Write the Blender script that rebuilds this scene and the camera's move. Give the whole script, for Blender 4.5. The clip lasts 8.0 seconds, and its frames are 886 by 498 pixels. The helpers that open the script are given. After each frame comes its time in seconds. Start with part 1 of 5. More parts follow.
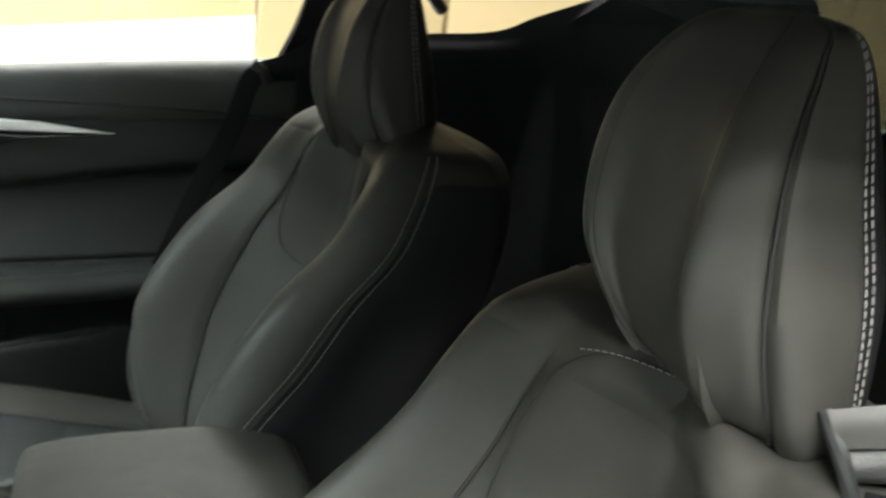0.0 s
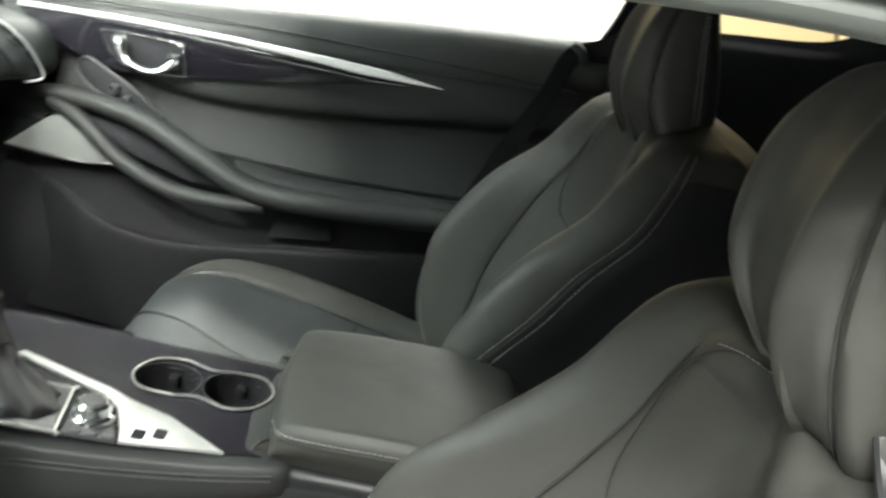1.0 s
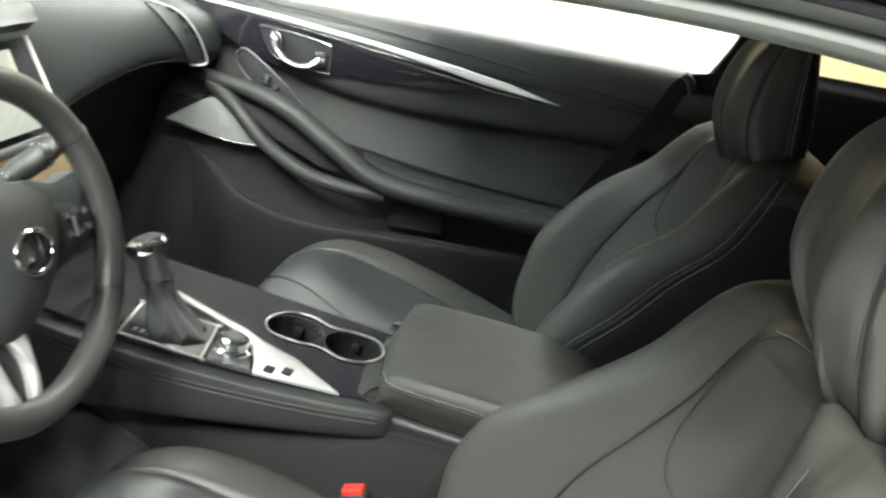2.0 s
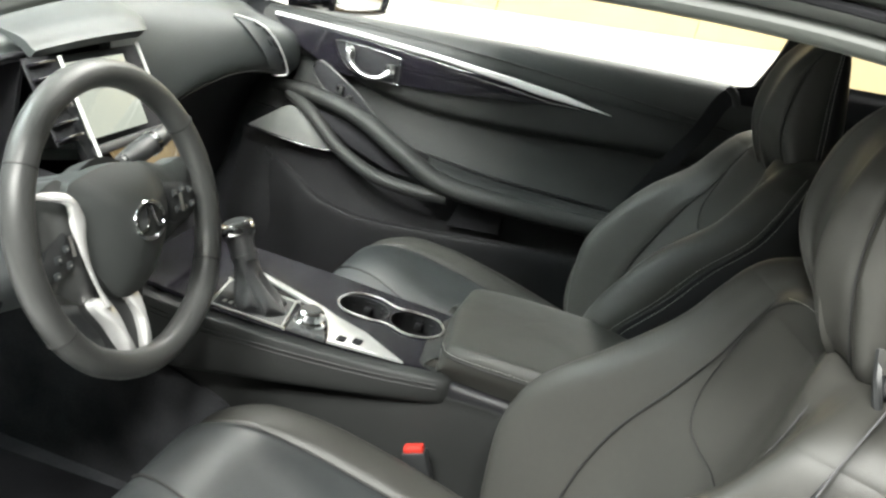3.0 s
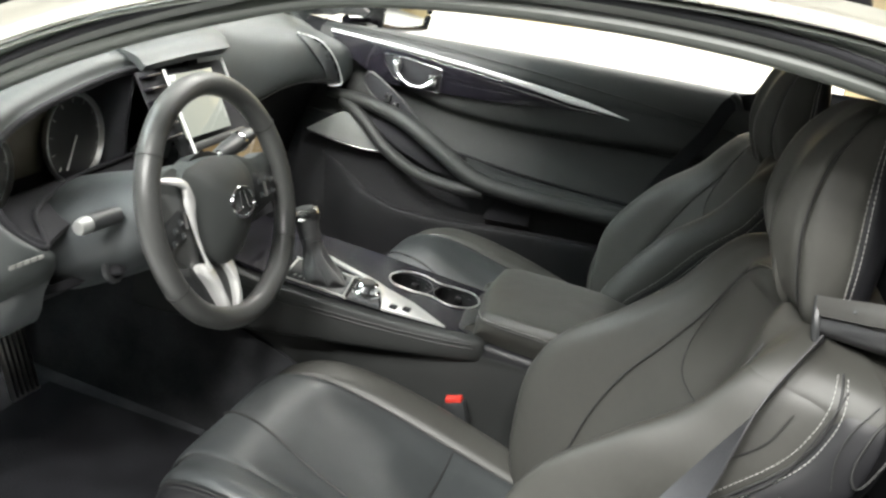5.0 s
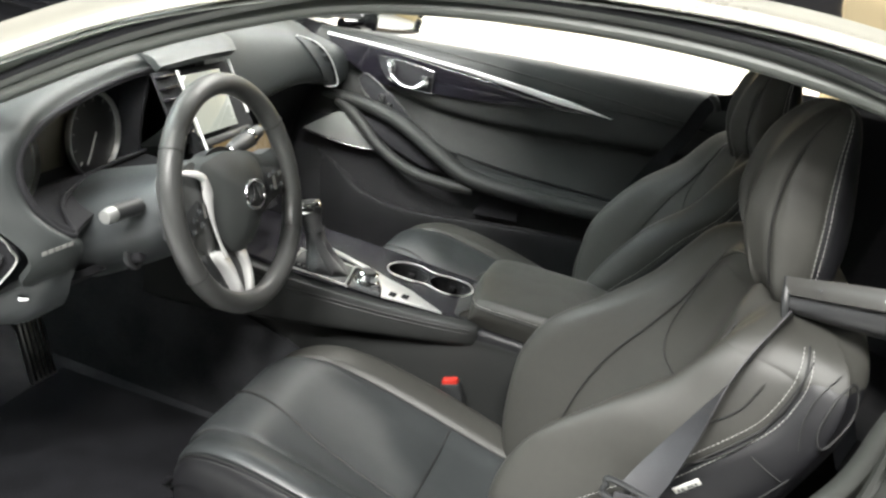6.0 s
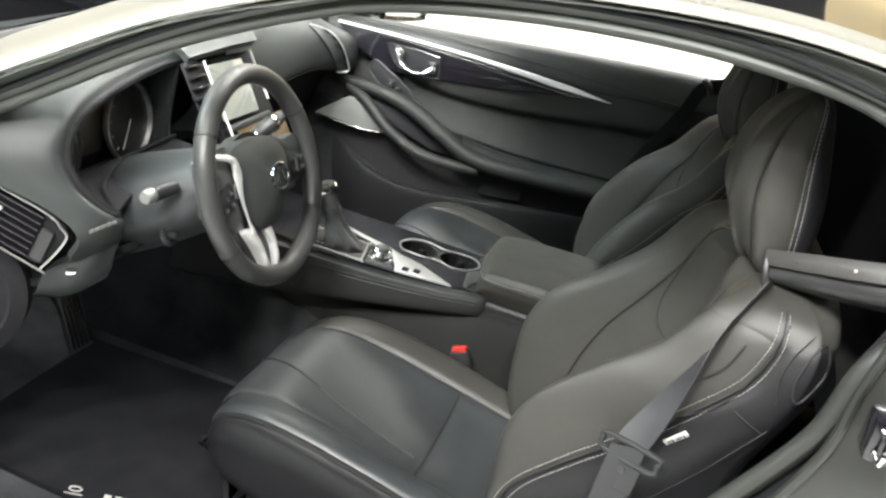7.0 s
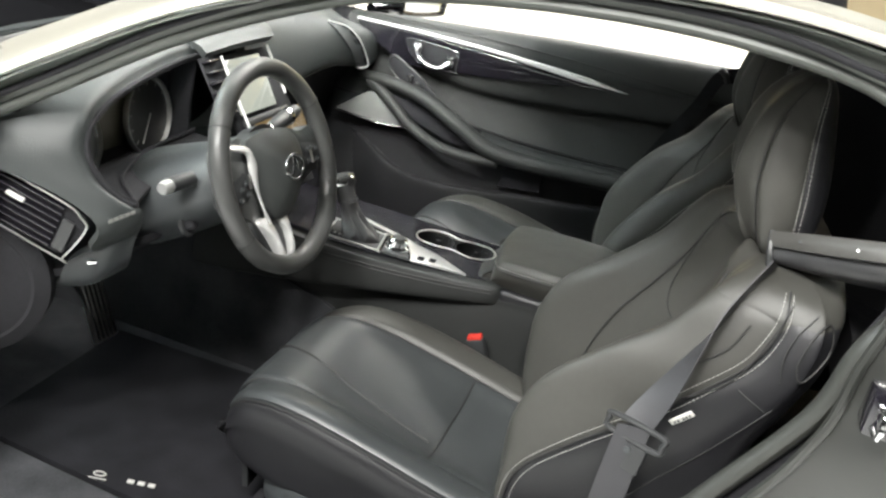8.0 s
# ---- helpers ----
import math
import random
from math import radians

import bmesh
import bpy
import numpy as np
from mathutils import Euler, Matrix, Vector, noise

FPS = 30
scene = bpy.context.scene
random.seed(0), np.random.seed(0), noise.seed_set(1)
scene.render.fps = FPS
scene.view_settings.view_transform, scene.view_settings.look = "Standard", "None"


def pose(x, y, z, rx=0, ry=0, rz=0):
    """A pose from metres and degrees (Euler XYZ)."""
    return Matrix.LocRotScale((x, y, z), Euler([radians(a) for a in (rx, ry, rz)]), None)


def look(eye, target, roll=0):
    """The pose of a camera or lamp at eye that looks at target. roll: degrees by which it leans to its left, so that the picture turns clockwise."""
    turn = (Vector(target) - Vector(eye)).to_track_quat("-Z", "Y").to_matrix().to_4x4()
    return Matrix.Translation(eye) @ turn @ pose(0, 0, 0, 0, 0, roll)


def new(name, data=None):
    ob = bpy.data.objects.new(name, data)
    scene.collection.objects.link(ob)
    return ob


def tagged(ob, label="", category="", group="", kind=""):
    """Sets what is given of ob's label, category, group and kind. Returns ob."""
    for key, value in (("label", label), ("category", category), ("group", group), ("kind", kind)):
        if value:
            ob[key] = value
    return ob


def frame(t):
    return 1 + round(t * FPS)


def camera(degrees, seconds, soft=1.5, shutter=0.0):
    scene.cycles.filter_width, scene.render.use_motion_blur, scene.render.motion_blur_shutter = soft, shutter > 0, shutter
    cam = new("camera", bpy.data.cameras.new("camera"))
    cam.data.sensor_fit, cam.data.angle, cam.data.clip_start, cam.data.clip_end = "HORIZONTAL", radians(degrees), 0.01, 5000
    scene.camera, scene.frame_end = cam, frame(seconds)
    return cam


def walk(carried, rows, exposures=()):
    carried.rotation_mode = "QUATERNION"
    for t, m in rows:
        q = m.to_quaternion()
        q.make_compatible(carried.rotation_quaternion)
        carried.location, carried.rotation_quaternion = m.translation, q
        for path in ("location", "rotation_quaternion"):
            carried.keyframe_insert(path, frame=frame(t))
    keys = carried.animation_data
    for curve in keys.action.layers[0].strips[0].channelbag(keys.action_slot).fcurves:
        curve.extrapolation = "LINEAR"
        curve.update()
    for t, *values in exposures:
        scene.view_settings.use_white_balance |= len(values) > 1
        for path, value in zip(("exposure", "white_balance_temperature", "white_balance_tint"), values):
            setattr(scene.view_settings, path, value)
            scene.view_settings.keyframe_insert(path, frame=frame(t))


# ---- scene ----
# ---- camera ----
cam = camera(48.0, 8.0, soft=2.5, shutter=0.5)
PATH = [
    (0, (0.358, -0.895, 1.169), (1.066, 0.887, 0.614), 6.6),
    (0.2, (0.358, -0.944, 1.197), (0.968, 0.86, 0.599), 8.3),
    (0.5, (0.411, -0.968, 1.218), (0.795, 0.887, 0.546), 9.4),
    (1, (0.463, -1.043, 1.228), (0.479, 0.836, 0.506), 11.3),
    (1.5, (0.464, -1.097, 1.238), (0.366, 0.771, 0.498), 14.9),
    (2, (0.465, -1.211, 1.242), (0.284, 0.645, 0.523), 15.2),
    (3.5, (0.526, -1.41, 1.247), (0.182, 0.433, 0.552), 14.9),
    (4, (0.538, -1.456, 1.26), (0.178, 0.389, 0.577), 14.8),
    (4.5, (0.544, -1.531, 1.269), (0.171, 0.315, 0.597), 14.9),
    (4.7, (0.557, -1.572, 1.283), (0.172, 0.26, 0.58), 14.3),
    (6, (0.557, -1.734, 1.306), (0.209, 0.109, 0.619), 14.6),
    (6.5, (0.538, -1.793, 1.32), (0.215, 0.049, 0.62), 15.0),
    (7, (0.565, -1.859, 1.342), (0.229, -0.029, 0.619), 14.5),
    (7.5, (0.58, -1.9, 1.356), (0.233, -0.079, 0.617), 14.1),
    (8, (0.61, -1.879, 1.34), (0.211, -0.068, 0.603), 13.2),
]
walk(cam, [(t, look(e, g, r)) for t, e, g, r in PATH],
     [(0, 0.22, 6500, 6), (0.5, 0.36, 6500, 5), (1, 0.48, 6500, 5), (2, 0.52, 6500, 5), (3.5, 0.34, 6500, 8), (4.5, 0.20, 6500, 9), (6, 0.20, 6500, 10), (8, 0.17, 6500, 10)])

# ---- world and lamps ----
world = bpy.data.worlds.new("world")
scene.world = world
world.use_nodes = True
world.node_tree.nodes["Background"].inputs[0].default_value = (0.75, 0.8, 0.78, 1)
world.node_tree.nodes["Background"].inputs[1].default_value = 0.25


def area(name, x, y, z, sx, sy, watts, target, color=(1, 0.97, 0.9)):
    lamp = bpy.data.lights.new(name, "AREA")
    lamp.shape, lamp.size, lamp.size_y, lamp.energy, lamp.color = "RECTANGLE", sx, sy, watts, color
    ob = new(name, lamp)
    ob.matrix_world = look((x, y, z), target)
    return ob


for x, y, z in ((-1.7, -3.4, 4.9), (-0.2, -4.1, 4.8), (1.1, -3.6, 4.9), (-0.9, -4.7, 4.4)):
    area("hall_light", x, y, z, 0.7, 0.45, 215, (0.5, -0.3, 0.7), (1, 0.99, 0.95))
area("hall_light", -4.4, -1.0, 4.6, 2.6, 3.0, 420, (0.3, 0.1, 0.8), (0.90, 1, 1))
area("hall_light", 0.2, 6.6, 8.3, 6.0, 2.0, 1900, (0.2, 8.6, 0.0), (1, 0.98, 0.93))
area("hall_light", 5.0, 11.0, 8.3, 7.0, 4.0, 2000, (5.0, 13.0, 0.0), (1, 0.98, 0.93))


# ---- materials ----
def surface(name, base, rough=0.5, metal=0.0, vary=0.25, scale=6.0, grain=0.0, grain_scale=700.0, coat=0.0, cells=False, spec=0.5, creases=0.0):
    """A procedural surface: large stains, small wear, fine grain as bump."""
    m = bpy.data.materials.new(name)
    m.use_nodes = True
    nt = m.node_tree
    n, l = nt.nodes, nt.links
    b = n["Principled BSDF"]
    co = n.new("ShaderNodeTexCoord")
    big = n.new("ShaderNodeTexNoise")
    big.inputs["Scale"].default_value, big.inputs["Detail"].default_value = scale, 4
    small = n.new("ShaderNodeTexNoise")
    small.inputs["Scale"].default_value, small.inputs["Detail"].default_value = scale * 22, 3
    l.new(co.outputs["Object"], big.inputs["Vector"])
    l.new(co.outputs["Object"], small.inputs["Vector"])
    add = n.new("ShaderNodeMath")
    add.operation = "MULTIPLY_ADD"
    add.inputs[1].default_value = 0.4
    l.new(small.outputs["Fac"], add.inputs[0])
    l.new(big.outputs["Fac"], add.inputs[2])
    ramp = n.new("ShaderNodeMapRange")
    ramp.inputs["From Min"].default_value, ramp.inputs["From Max"].default_value = 0.4, 1.0
    ramp.inputs["To Min"].default_value, ramp.inputs["To Max"].default_value = 1 - vary, 1 + vary
    l.new(add.outputs[0], ramp.inputs["Value"])
    mul = n.new("ShaderNodeVectorMath")
    mul.operation = "SCALE"
    mul.inputs[0].default_value = base
    l.new(ramp.outputs["Result"], mul.inputs["Scale"])
    l.new(mul.outputs["Vector"], b.inputs["Base Color"])
    rr = n.new("ShaderNodeMapRange")
    rr.inputs["From Min"].default_value, rr.inputs["From Max"].default_value = 0.4, 1.0
    rr.inputs["To Min"].default_value, rr.inputs["To Max"].default_value = max(0.02, rough - 0.08 * (rough > 0.15) * (1 - metal)), min(1, rough + 0.08 * (1 - metal))
    l.new(add.outputs[0], rr.inputs["Value"])
    l.new(rr.outputs["Result"], b.inputs["Roughness"])
    b.inputs["Metallic"].default_value = metal
    b.inputs["Coat Weight"].default_value = coat
    b.inputs["Coat Roughness"].default_value = 0.05
    b.inputs["Specular IOR Level"].default_value = spec
    if grain:
        tex = n.new("ShaderNodeTexVoronoi" if cells else "ShaderNodeTexNoise")
        tex.inputs["Scale"].default_value = grain_scale
        l.new(co.outputs["Object"], tex.inputs["Vector"])
        bump = n.new("ShaderNodeBump")
        bump.inputs["Strength"].default_value, bump.inputs["Distance"].default_value = grain, 0.001
        l.new(tex.outputs["Distance" if cells else "Fac"], bump.inputs["Height"])
        l.new(bump.outputs["Normal"], b.inputs["Normal"])
        if creases:
            soft = n.new("ShaderNodeTexNoise")
            soft.inputs["Scale"].default_value, soft.inputs["Detail"].default_value, soft.inputs["Distortion"].default_value = 14, 1, 0.4
            l.new(co.outputs["Object"], soft.inputs["Vector"])
            fold = n.new("ShaderNodeBump")
            fold.inputs["Strength"].default_value, fold.inputs["Distance"].default_value = 1.0, creases
            l.new(soft.outputs["Fac"], fold.inputs["Height"])
            l.new(fold.outputs["Normal"], bump.inputs["Normal"])
    return m


def glow(name, color, strength):
    m = bpy.data.materials.new(name)
    m.use_nodes = True
    b = m.node_tree.nodes["Principled BSDF"]
    b.inputs["Base Color"].default_value = (0.8, 0.8, 0.8, 1)
    b.inputs["Emission Color"].default_value = (*color, 1)
    b.inputs["Emission Strength"].default_value = strength
    return m


def glass(name, tint=(1, 1, 1)):
    m = bpy.data.materials.new(name)
    m.use_nodes = True
    b = m.node_tree.nodes["Principled BSDF"]
    b.inputs["Base Color"].default_value = (*tint, 1)
    b.inputs["Transmission Weight"].default_value = 1.0
    b.inputs["Roughness"].default_value = 0.0
    b.inputs["IOR"].default_value = 1.45
    return m


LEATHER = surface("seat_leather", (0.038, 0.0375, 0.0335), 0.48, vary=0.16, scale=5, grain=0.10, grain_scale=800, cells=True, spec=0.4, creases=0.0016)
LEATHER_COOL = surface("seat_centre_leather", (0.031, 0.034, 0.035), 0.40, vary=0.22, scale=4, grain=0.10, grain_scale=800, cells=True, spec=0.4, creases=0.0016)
# the seat leather again, darkened: shade on sides and backs is in its colour
LEATHER_SHADED = surface("shaded_seat_leather", (0.0095, 0.0095, 0.011), 0.42, vary=0.16, scale=5, grain=0.10, grain_scale=800, cells=True, spec=0.4, creases=0.0016)
RIM_LEATHER = surface("rim_leather", (0.042, 0.043, 0.042), 0.40, vary=0.14, scale=9, grain=0.15, grain_scale=520, cells=True)
SOFT = surface("soft_touch_trim", (0.032, 0.035, 0.034), 0.55, vary=0.15, scale=4, grain=0.15, grain_scale=500, cells=True)
DOORSOFT = surface("door_trim", (0.0155, 0.0165, 0.016), 0.62, vary=0.18, scale=4, grain=0.18, grain_scale=480, cells=True, spec=0.4, creases=0.001)
DASH = surface("dash_pad", (0.026, 0.030, 0.030), 0.55, vary=0.12, scale=4, grain=0.2, grain_scale=450, cells=True)
PLASTIC = surface("black_plastic", (0.022, 0.023, 0.024), 0.45, vary=0.2, scale=8, grain=0.1, grain_scale=600)
GREYPLASTIC = surface("grey_plastic", (0.034, 0.038, 0.040), 0.48, vary=0.12, scale=6, grain=0.1, grain_scale=600)
# black plastic with the shade of the low door and cup wells in it
SHADEDPLASTIC = surface("shaded_black_plastic", (0.010, 0.010, 0.011), 0.7, vary=0.3, scale=6, grain=0.15, grain_scale=500, spec=0.25)
SPEAKER = surface("speaker_metal", (0.40, 0.42, 0.40), 0.30, 0.6, vary=0.10, scale=20, grain=0.05, grain_scale=600)
# pale grey that carries the reflection seen on the left spoke
SPOKE_LIT = surface("lit_spoke_grey", (0.075, 0.077, 0.076), 0.30, vary=0.08, scale=6, coat=0.3)
DARK = surface("dark_trim", (0.019, 0.019, 0.021), 0.85, vary=0.3, scale=6, spec=0.10)
DECK = surface("console_deck", (0.008, 0.0072, 0.0105), 0.20, vary=0.2, scale=6, spec=0.35)
GLOSS = surface("piano_gloss", (0.010, 0.0092, 0.0125), 0.10, vary=0.3, scale=5, coat=0.8)
CHROME = surface("chrome", (0.78, 0.79, 0.80), 0.14, 1.0, vary=0.06, scale=20)
BRIGHT = surface("bright_chrome", (0.86, 0.86, 0.85), 0.24, 0.55, vary=0.05, scale=14)
SATIN = surface("satin_metal", (0.66, 0.66, 0.64), 0.30, 1.0, vary=0.07, scale=14)
SILVER = surface("silver_trim", (0.80, 0.80, 0.79), 0.30, 0.35, vary=0.03, scale=6)
BRUSHED = surface("brushed_aluminium", (0.62, 0.63, 0.62), 0.36, 0.85, vary=0.10, scale=30, grain=0.06, grain_scale=300)
CARPET = surface("carpet", (0.034, 0.035, 0.038), 0.95, vary=0.5, scale=14, grain=0.9, grain_scale=260, spec=0.1)
MATFELT = surface("mat_felt", (0.0085, 0.0085, 0.010), 0.95, vary=0.4, scale=20, grain=0.9, grain_scale=320, spec=0.1)
BOOT = surface("boot_leather", (0.016, 0.016, 0.017), 0.42, vary=0.2, scale=9, grain=0.2, grain_scale=600, cells=True)
SEALGREY = surface("seal_grey", (0.028, 0.029, 0.026), 0.45, vary=0.12, scale=4, grain=0.06, grain_scale=200)
PILLARPALE = surface("pale_pillar_paint", (0.32, 0.31, 0.27), 0.3, 0.2, vary=0.05, scale=3, coat=0.8)
ARMGREY = surface("guide_arm_grey", (0.042, 0.041, 0.038), 0.42, vary=0.12, scale=12, grain=0.08, grain_scale=500)
RUBBER = surface("door_seal_rubber", (0.055, 0.060, 0.054), 0.48, vary=0.15, scale=5, grain=0.06, grain_scale=200)
WEB = surface("belt_webbing", (0.026, 0.026, 0.029), 0.55, vary=0.12, scale=10, grain=0.5, grain_scale=500)
STITCH = surface("stitch_thread", (0.36, 0.36, 0.34), 0.7, vary=0.15, scale=60)
SEAM = surface("seam_shadow_cord", (0.014, 0.014, 0.014), 0.6, vary=0.2, scale=30)
RED = surface("red_button", (0.42, 0.03, 0.02), 0.35, vary=0.1, scale=60)
WHITE = surface("white_print", (0.75, 0.75, 0.72), 0.6, vary=0.1, scale=40)
PAINT = surface("car_paint", (0.016, 0.016, 0.018), 0.06, 0.2, vary=0.06, scale=3, coat=1.0)
PILLAR = surface("pillar_paint", (0.020, 0.021, 0.019), 0.35, 0.0, vary=0.05, scale=3, coat=0.6)
HEADLINER = surface("headliner_fabric", (0.10, 0.10, 0.095), 0.9, vary=0.15, scale=8, grain=0.4, grain_scale=400)
FLOORWHITE = surface("white_floor", (0.80, 0.80, 0.78), 0.22, vary=0.04, scale=0.6)
BEIGE = surface("beige_wall_panel", (0.58, 0.45, 0.25), 0.6, vary=0.05, scale=0.5)
CARPETDARK = surface("dark_stand_carpet", (0.05, 0.048, 0.046), 0.9, vary=0.25, scale=3, grain=0.5, grain_scale=200)
HALLDARK = surface("dark_hall", (0.035, 0.034, 0.036), 0.8, vary=0.3, scale=0.4)
LAMP = glow("lamp_panel", (1, 0.97, 0.9), 14.0)
# pale glow in place of what the upper screen reflects
SCREEN = glow("screen_glass", (0.66, 0.70, 0.60), 0.62)
SCREEN.node_tree.nodes["Principled BSDF"].inputs["Base Color"].default_value = (0.02, 0.02, 0.02, 1)
SCREEN.node_tree.nodes["Principled BSDF"].inputs["Roughness"].default_value = 0.06
# tan glow in place of the reflection in the lower screen
SCREEN_LOW = glow("lower_screen_glass", (0.40, 0.28, 0.13), 0.42)
SCREEN_LOW.node_tree.nodes["Principled BSDF"].inputs["Base Color"].default_value = (0.02, 0.02, 0.02, 1)
SCREEN_LOW.node_tree.nodes["Principled BSDF"].inputs["Roughness"].default_value = 0.06
DIAL = surface("dial_face", (0.010, 0.010, 0.010), 0.35, vary=0.2, scale=20)
# brown panel, lifted in tone for the reflection on the front glass
DIALPANEL = surface("dial_panel", (0.085, 0.076, 0.056), 0.4, vary=0.15, scale=20)
MARK = surface("dial_print", (0.22, 0.22, 0.21), 0.6, vary=0.1, scale=40)
MIRROR = surface("mirror_silver", (0.9, 0.9, 0.9), 0.02, 1.0, vary=0.0, scale=2)
DARKPANE = glass("privacy_glass", (0.25, 0.27, 0.26))
PANE = glass("clear_glass", (0.93, 0.97, 0.95))

# ---- mesh helpers ----
ORIGIN = {}


def thing(name, at, label, category, group="", kind=""):
    ob = new(name)
    ob.location = at
    ob.empty_display_size = 0.05
    ORIGIN[ob.name] = Vector(at)
    return tagged(ob, label, category, group, kind)


def part(name, bm, material, parent=None, label="", sharp=38):
    """One mesh object out of bm, whose coordinates are the world's."""
    o = ORIGIN[parent.name] if parent else Vector()
    bmesh.ops.recalc_face_normals(bm, faces=bm.faces[:])
    bmesh.ops.translate(bm, verts=bm.verts[:], vec=-o)
    me = bpy.data.meshes.new(name)
    bm.to_mesh(me)
    bm.free()
    me.polygons.foreach_set("use_smooth", [True] * len(me.polygons))
    me.set_sharp_from_angle(angle=radians(sharp))
    me.materials.append(material)
    ob = new(name, me)
    if parent:
        ob.parent = parent
    ORIGIN[ob.name] = o
    if label:
        ob["label"] = label
    return ob


def solo(name, bm, material, label, category, group="", kind="", sharp=38):
    """A top-level thing of one mesh, with its origin at its base."""
    lo = [min(v.co[k] for v in bm.verts) for k in range(3)]
    hi = [max(v.co[k] for v in bm.verts) for k in range(3)]
    o = Vector(((lo[0] + hi[0]) / 2, (lo[1] + hi[1]) / 2, lo[2]))
    bmesh.ops.translate(bm, verts=bm.verts[:], vec=-o)
    ob = part(name, bm, material, None, "", sharp)
    ob.location = o
    ORIGIN[ob.name] = o
    return tagged(ob, label, category, group, kind)


def cr(pts, n, closed=False):
    """n points on a smooth curve through pts."""
    p = np.array(pts, float)
    m = len(p)
    if m == 2 and not closed:
        return p[0] + np.linspace(0, 1, n).reshape(-1, *([1] * (p.ndim - 1))) * (p[1] - p[0])
    t = np.linspace(0, m if closed else m - 1, n, endpoint=not closed)
    i = np.minimum(np.floor(t).astype(int), m - 1 if closed else m - 2)
    f = (t - i).reshape(-1, *([1] * (p.ndim - 1)))
    if closed:
        a, b, c, d = p[(i - 1) % m], p[i % m], p[(i + 1) % m], p[(i + 2) % m]
    else:
        q = np.concatenate([[2 * p[0] - p[1]], p, [2 * p[-1] - p[-2]]])
        a, b, c, d = q[i], q[i + 1], q[i + 2], q[i + 3]
    return 0.5 * (2 * b + (c - a) * f + (2 * a - 5 * b + 4 * c - d) * f * f + (3 * b - a - 3 * c + d) * f ** 3)


def net(rows, nu, nv, closed=False):
    """A smooth grid through rows of control points: nv rows of nu points."""
    return cr(np.array([cr(r, nu, closed) for r in rows]), nv)


def grid_normals(G, closed=False):
    du = np.roll(G, -1, 1) - np.roll(G, 1, 1) if closed else np.gradient(G, axis=1)
    dv = np.gradient(G, axis=0)
    N = np.cross(du, dv)
    N /= np.linalg.norm(N, axis=2, keepdims=True) + 1e-12
    mid = G.reshape(-1, 3).mean(0)
    return N if ((G - mid) * N).sum() > 0 else -N


def grid_bm(G, closed=False, cap=False, bm=None):
    bm = bm or bmesh.new()
    nv, nu = G.shape[:2]
    V = [[bm.verts.new(G[j, i]) for i in range(nu)] for j in range(nv)]
    for j in range(nv - 1):
        for i in range(nu if closed else nu - 1):
            k = (i + 1) % nu
            bm.faces.new((V[j][i], V[j][k], V[j + 1][k], V[j + 1][i]))
    if cap and closed:
        for ring in (V[0], V[-1]):
            c = bm.verts.new(sum((v.co for v in ring), Vector()) / nu)
            for i in range(nu):
                bm.faces.new((ring[i], ring[(i + 1) % nu], c))
    return bm


def sheet(G, thick=0.006, N=None):
    """A grid with thickness, closed at its rims."""
    N = grid_normals(G) if N is None else N
    nv, nu = G.shape[:2]
    bm = bmesh.new()
    A = [[bm.verts.new(G[j, i]) for i in range(nu)] for j in range(nv)]
    B = [[bm.verts.new(G[j, i] - N[j, i] * thick) for i in range(nu)] for j in range(nv)]
    for j in range(nv - 1):
        for i in range(nu - 1):
            bm.faces.new((A[j][i], A[j][i + 1], A[j + 1][i + 1], A[j + 1][i]))
            bm.faces.new((B[j][i], B[j + 1][i], B[j + 1][i + 1], B[j][i + 1]))
    for j in range(nv - 1):
        for i in (0, nu - 1):
            bm.faces.new((A[j][i], A[j + 1][i], B[j + 1][i], B[j][i]))
    for i in range(nu - 1):
        for j in (0, nv - 1):
            bm.faces.new((A[j][i], A[j][i + 1], B[j][i + 1], B[j][i]))
    return bm


def pad(G, N, j0, j1, i0, i1, puff=0.005, edge=0.10, thick=0.012, ends=True):
    """A stuffed panel out of a stretch of a grid: swollen in the middle, drawn in at its seams."""
    g, n = G[j0:j1 + 1, i0:i1 + 1].copy(), N[j0:j1 + 1, i0:i1 + 1]
    a = np.linspace(0, 1, g.shape[0])[:, None]
    b = np.linspace(0, 1, g.shape[1])[None, :]
    s = lambda t: 1 - (1 - np.clip(np.minimum(t, 1 - t) / edge, 0, 1)) ** 3
    across = s(b) * (s(a) if ends else np.ones_like(a))
    g += n * (puff * across - 0.003)[:, :, None]
    return sheet(g, thick, n)


def frames(P, closed=False):
    """Tangent and two normals along a line."""
    T = np.roll(P, -1, 0) - np.roll(P, 1, 0) if closed else np.gradient(P, axis=0)
    T /= np.linalg.norm(T, axis=1, keepdims=True) + 1e-12
    ref = np.array([0.0, 0, 1]) if abs(T[:, 2]).mean() < 0.8 else np.array([1.0, 0, 0])
    A = np.cross(ref, T)
    A /= np.linalg.norm(A, axis=1, keepdims=True) + 1e-12
    return T, A, np.cross(T, A)


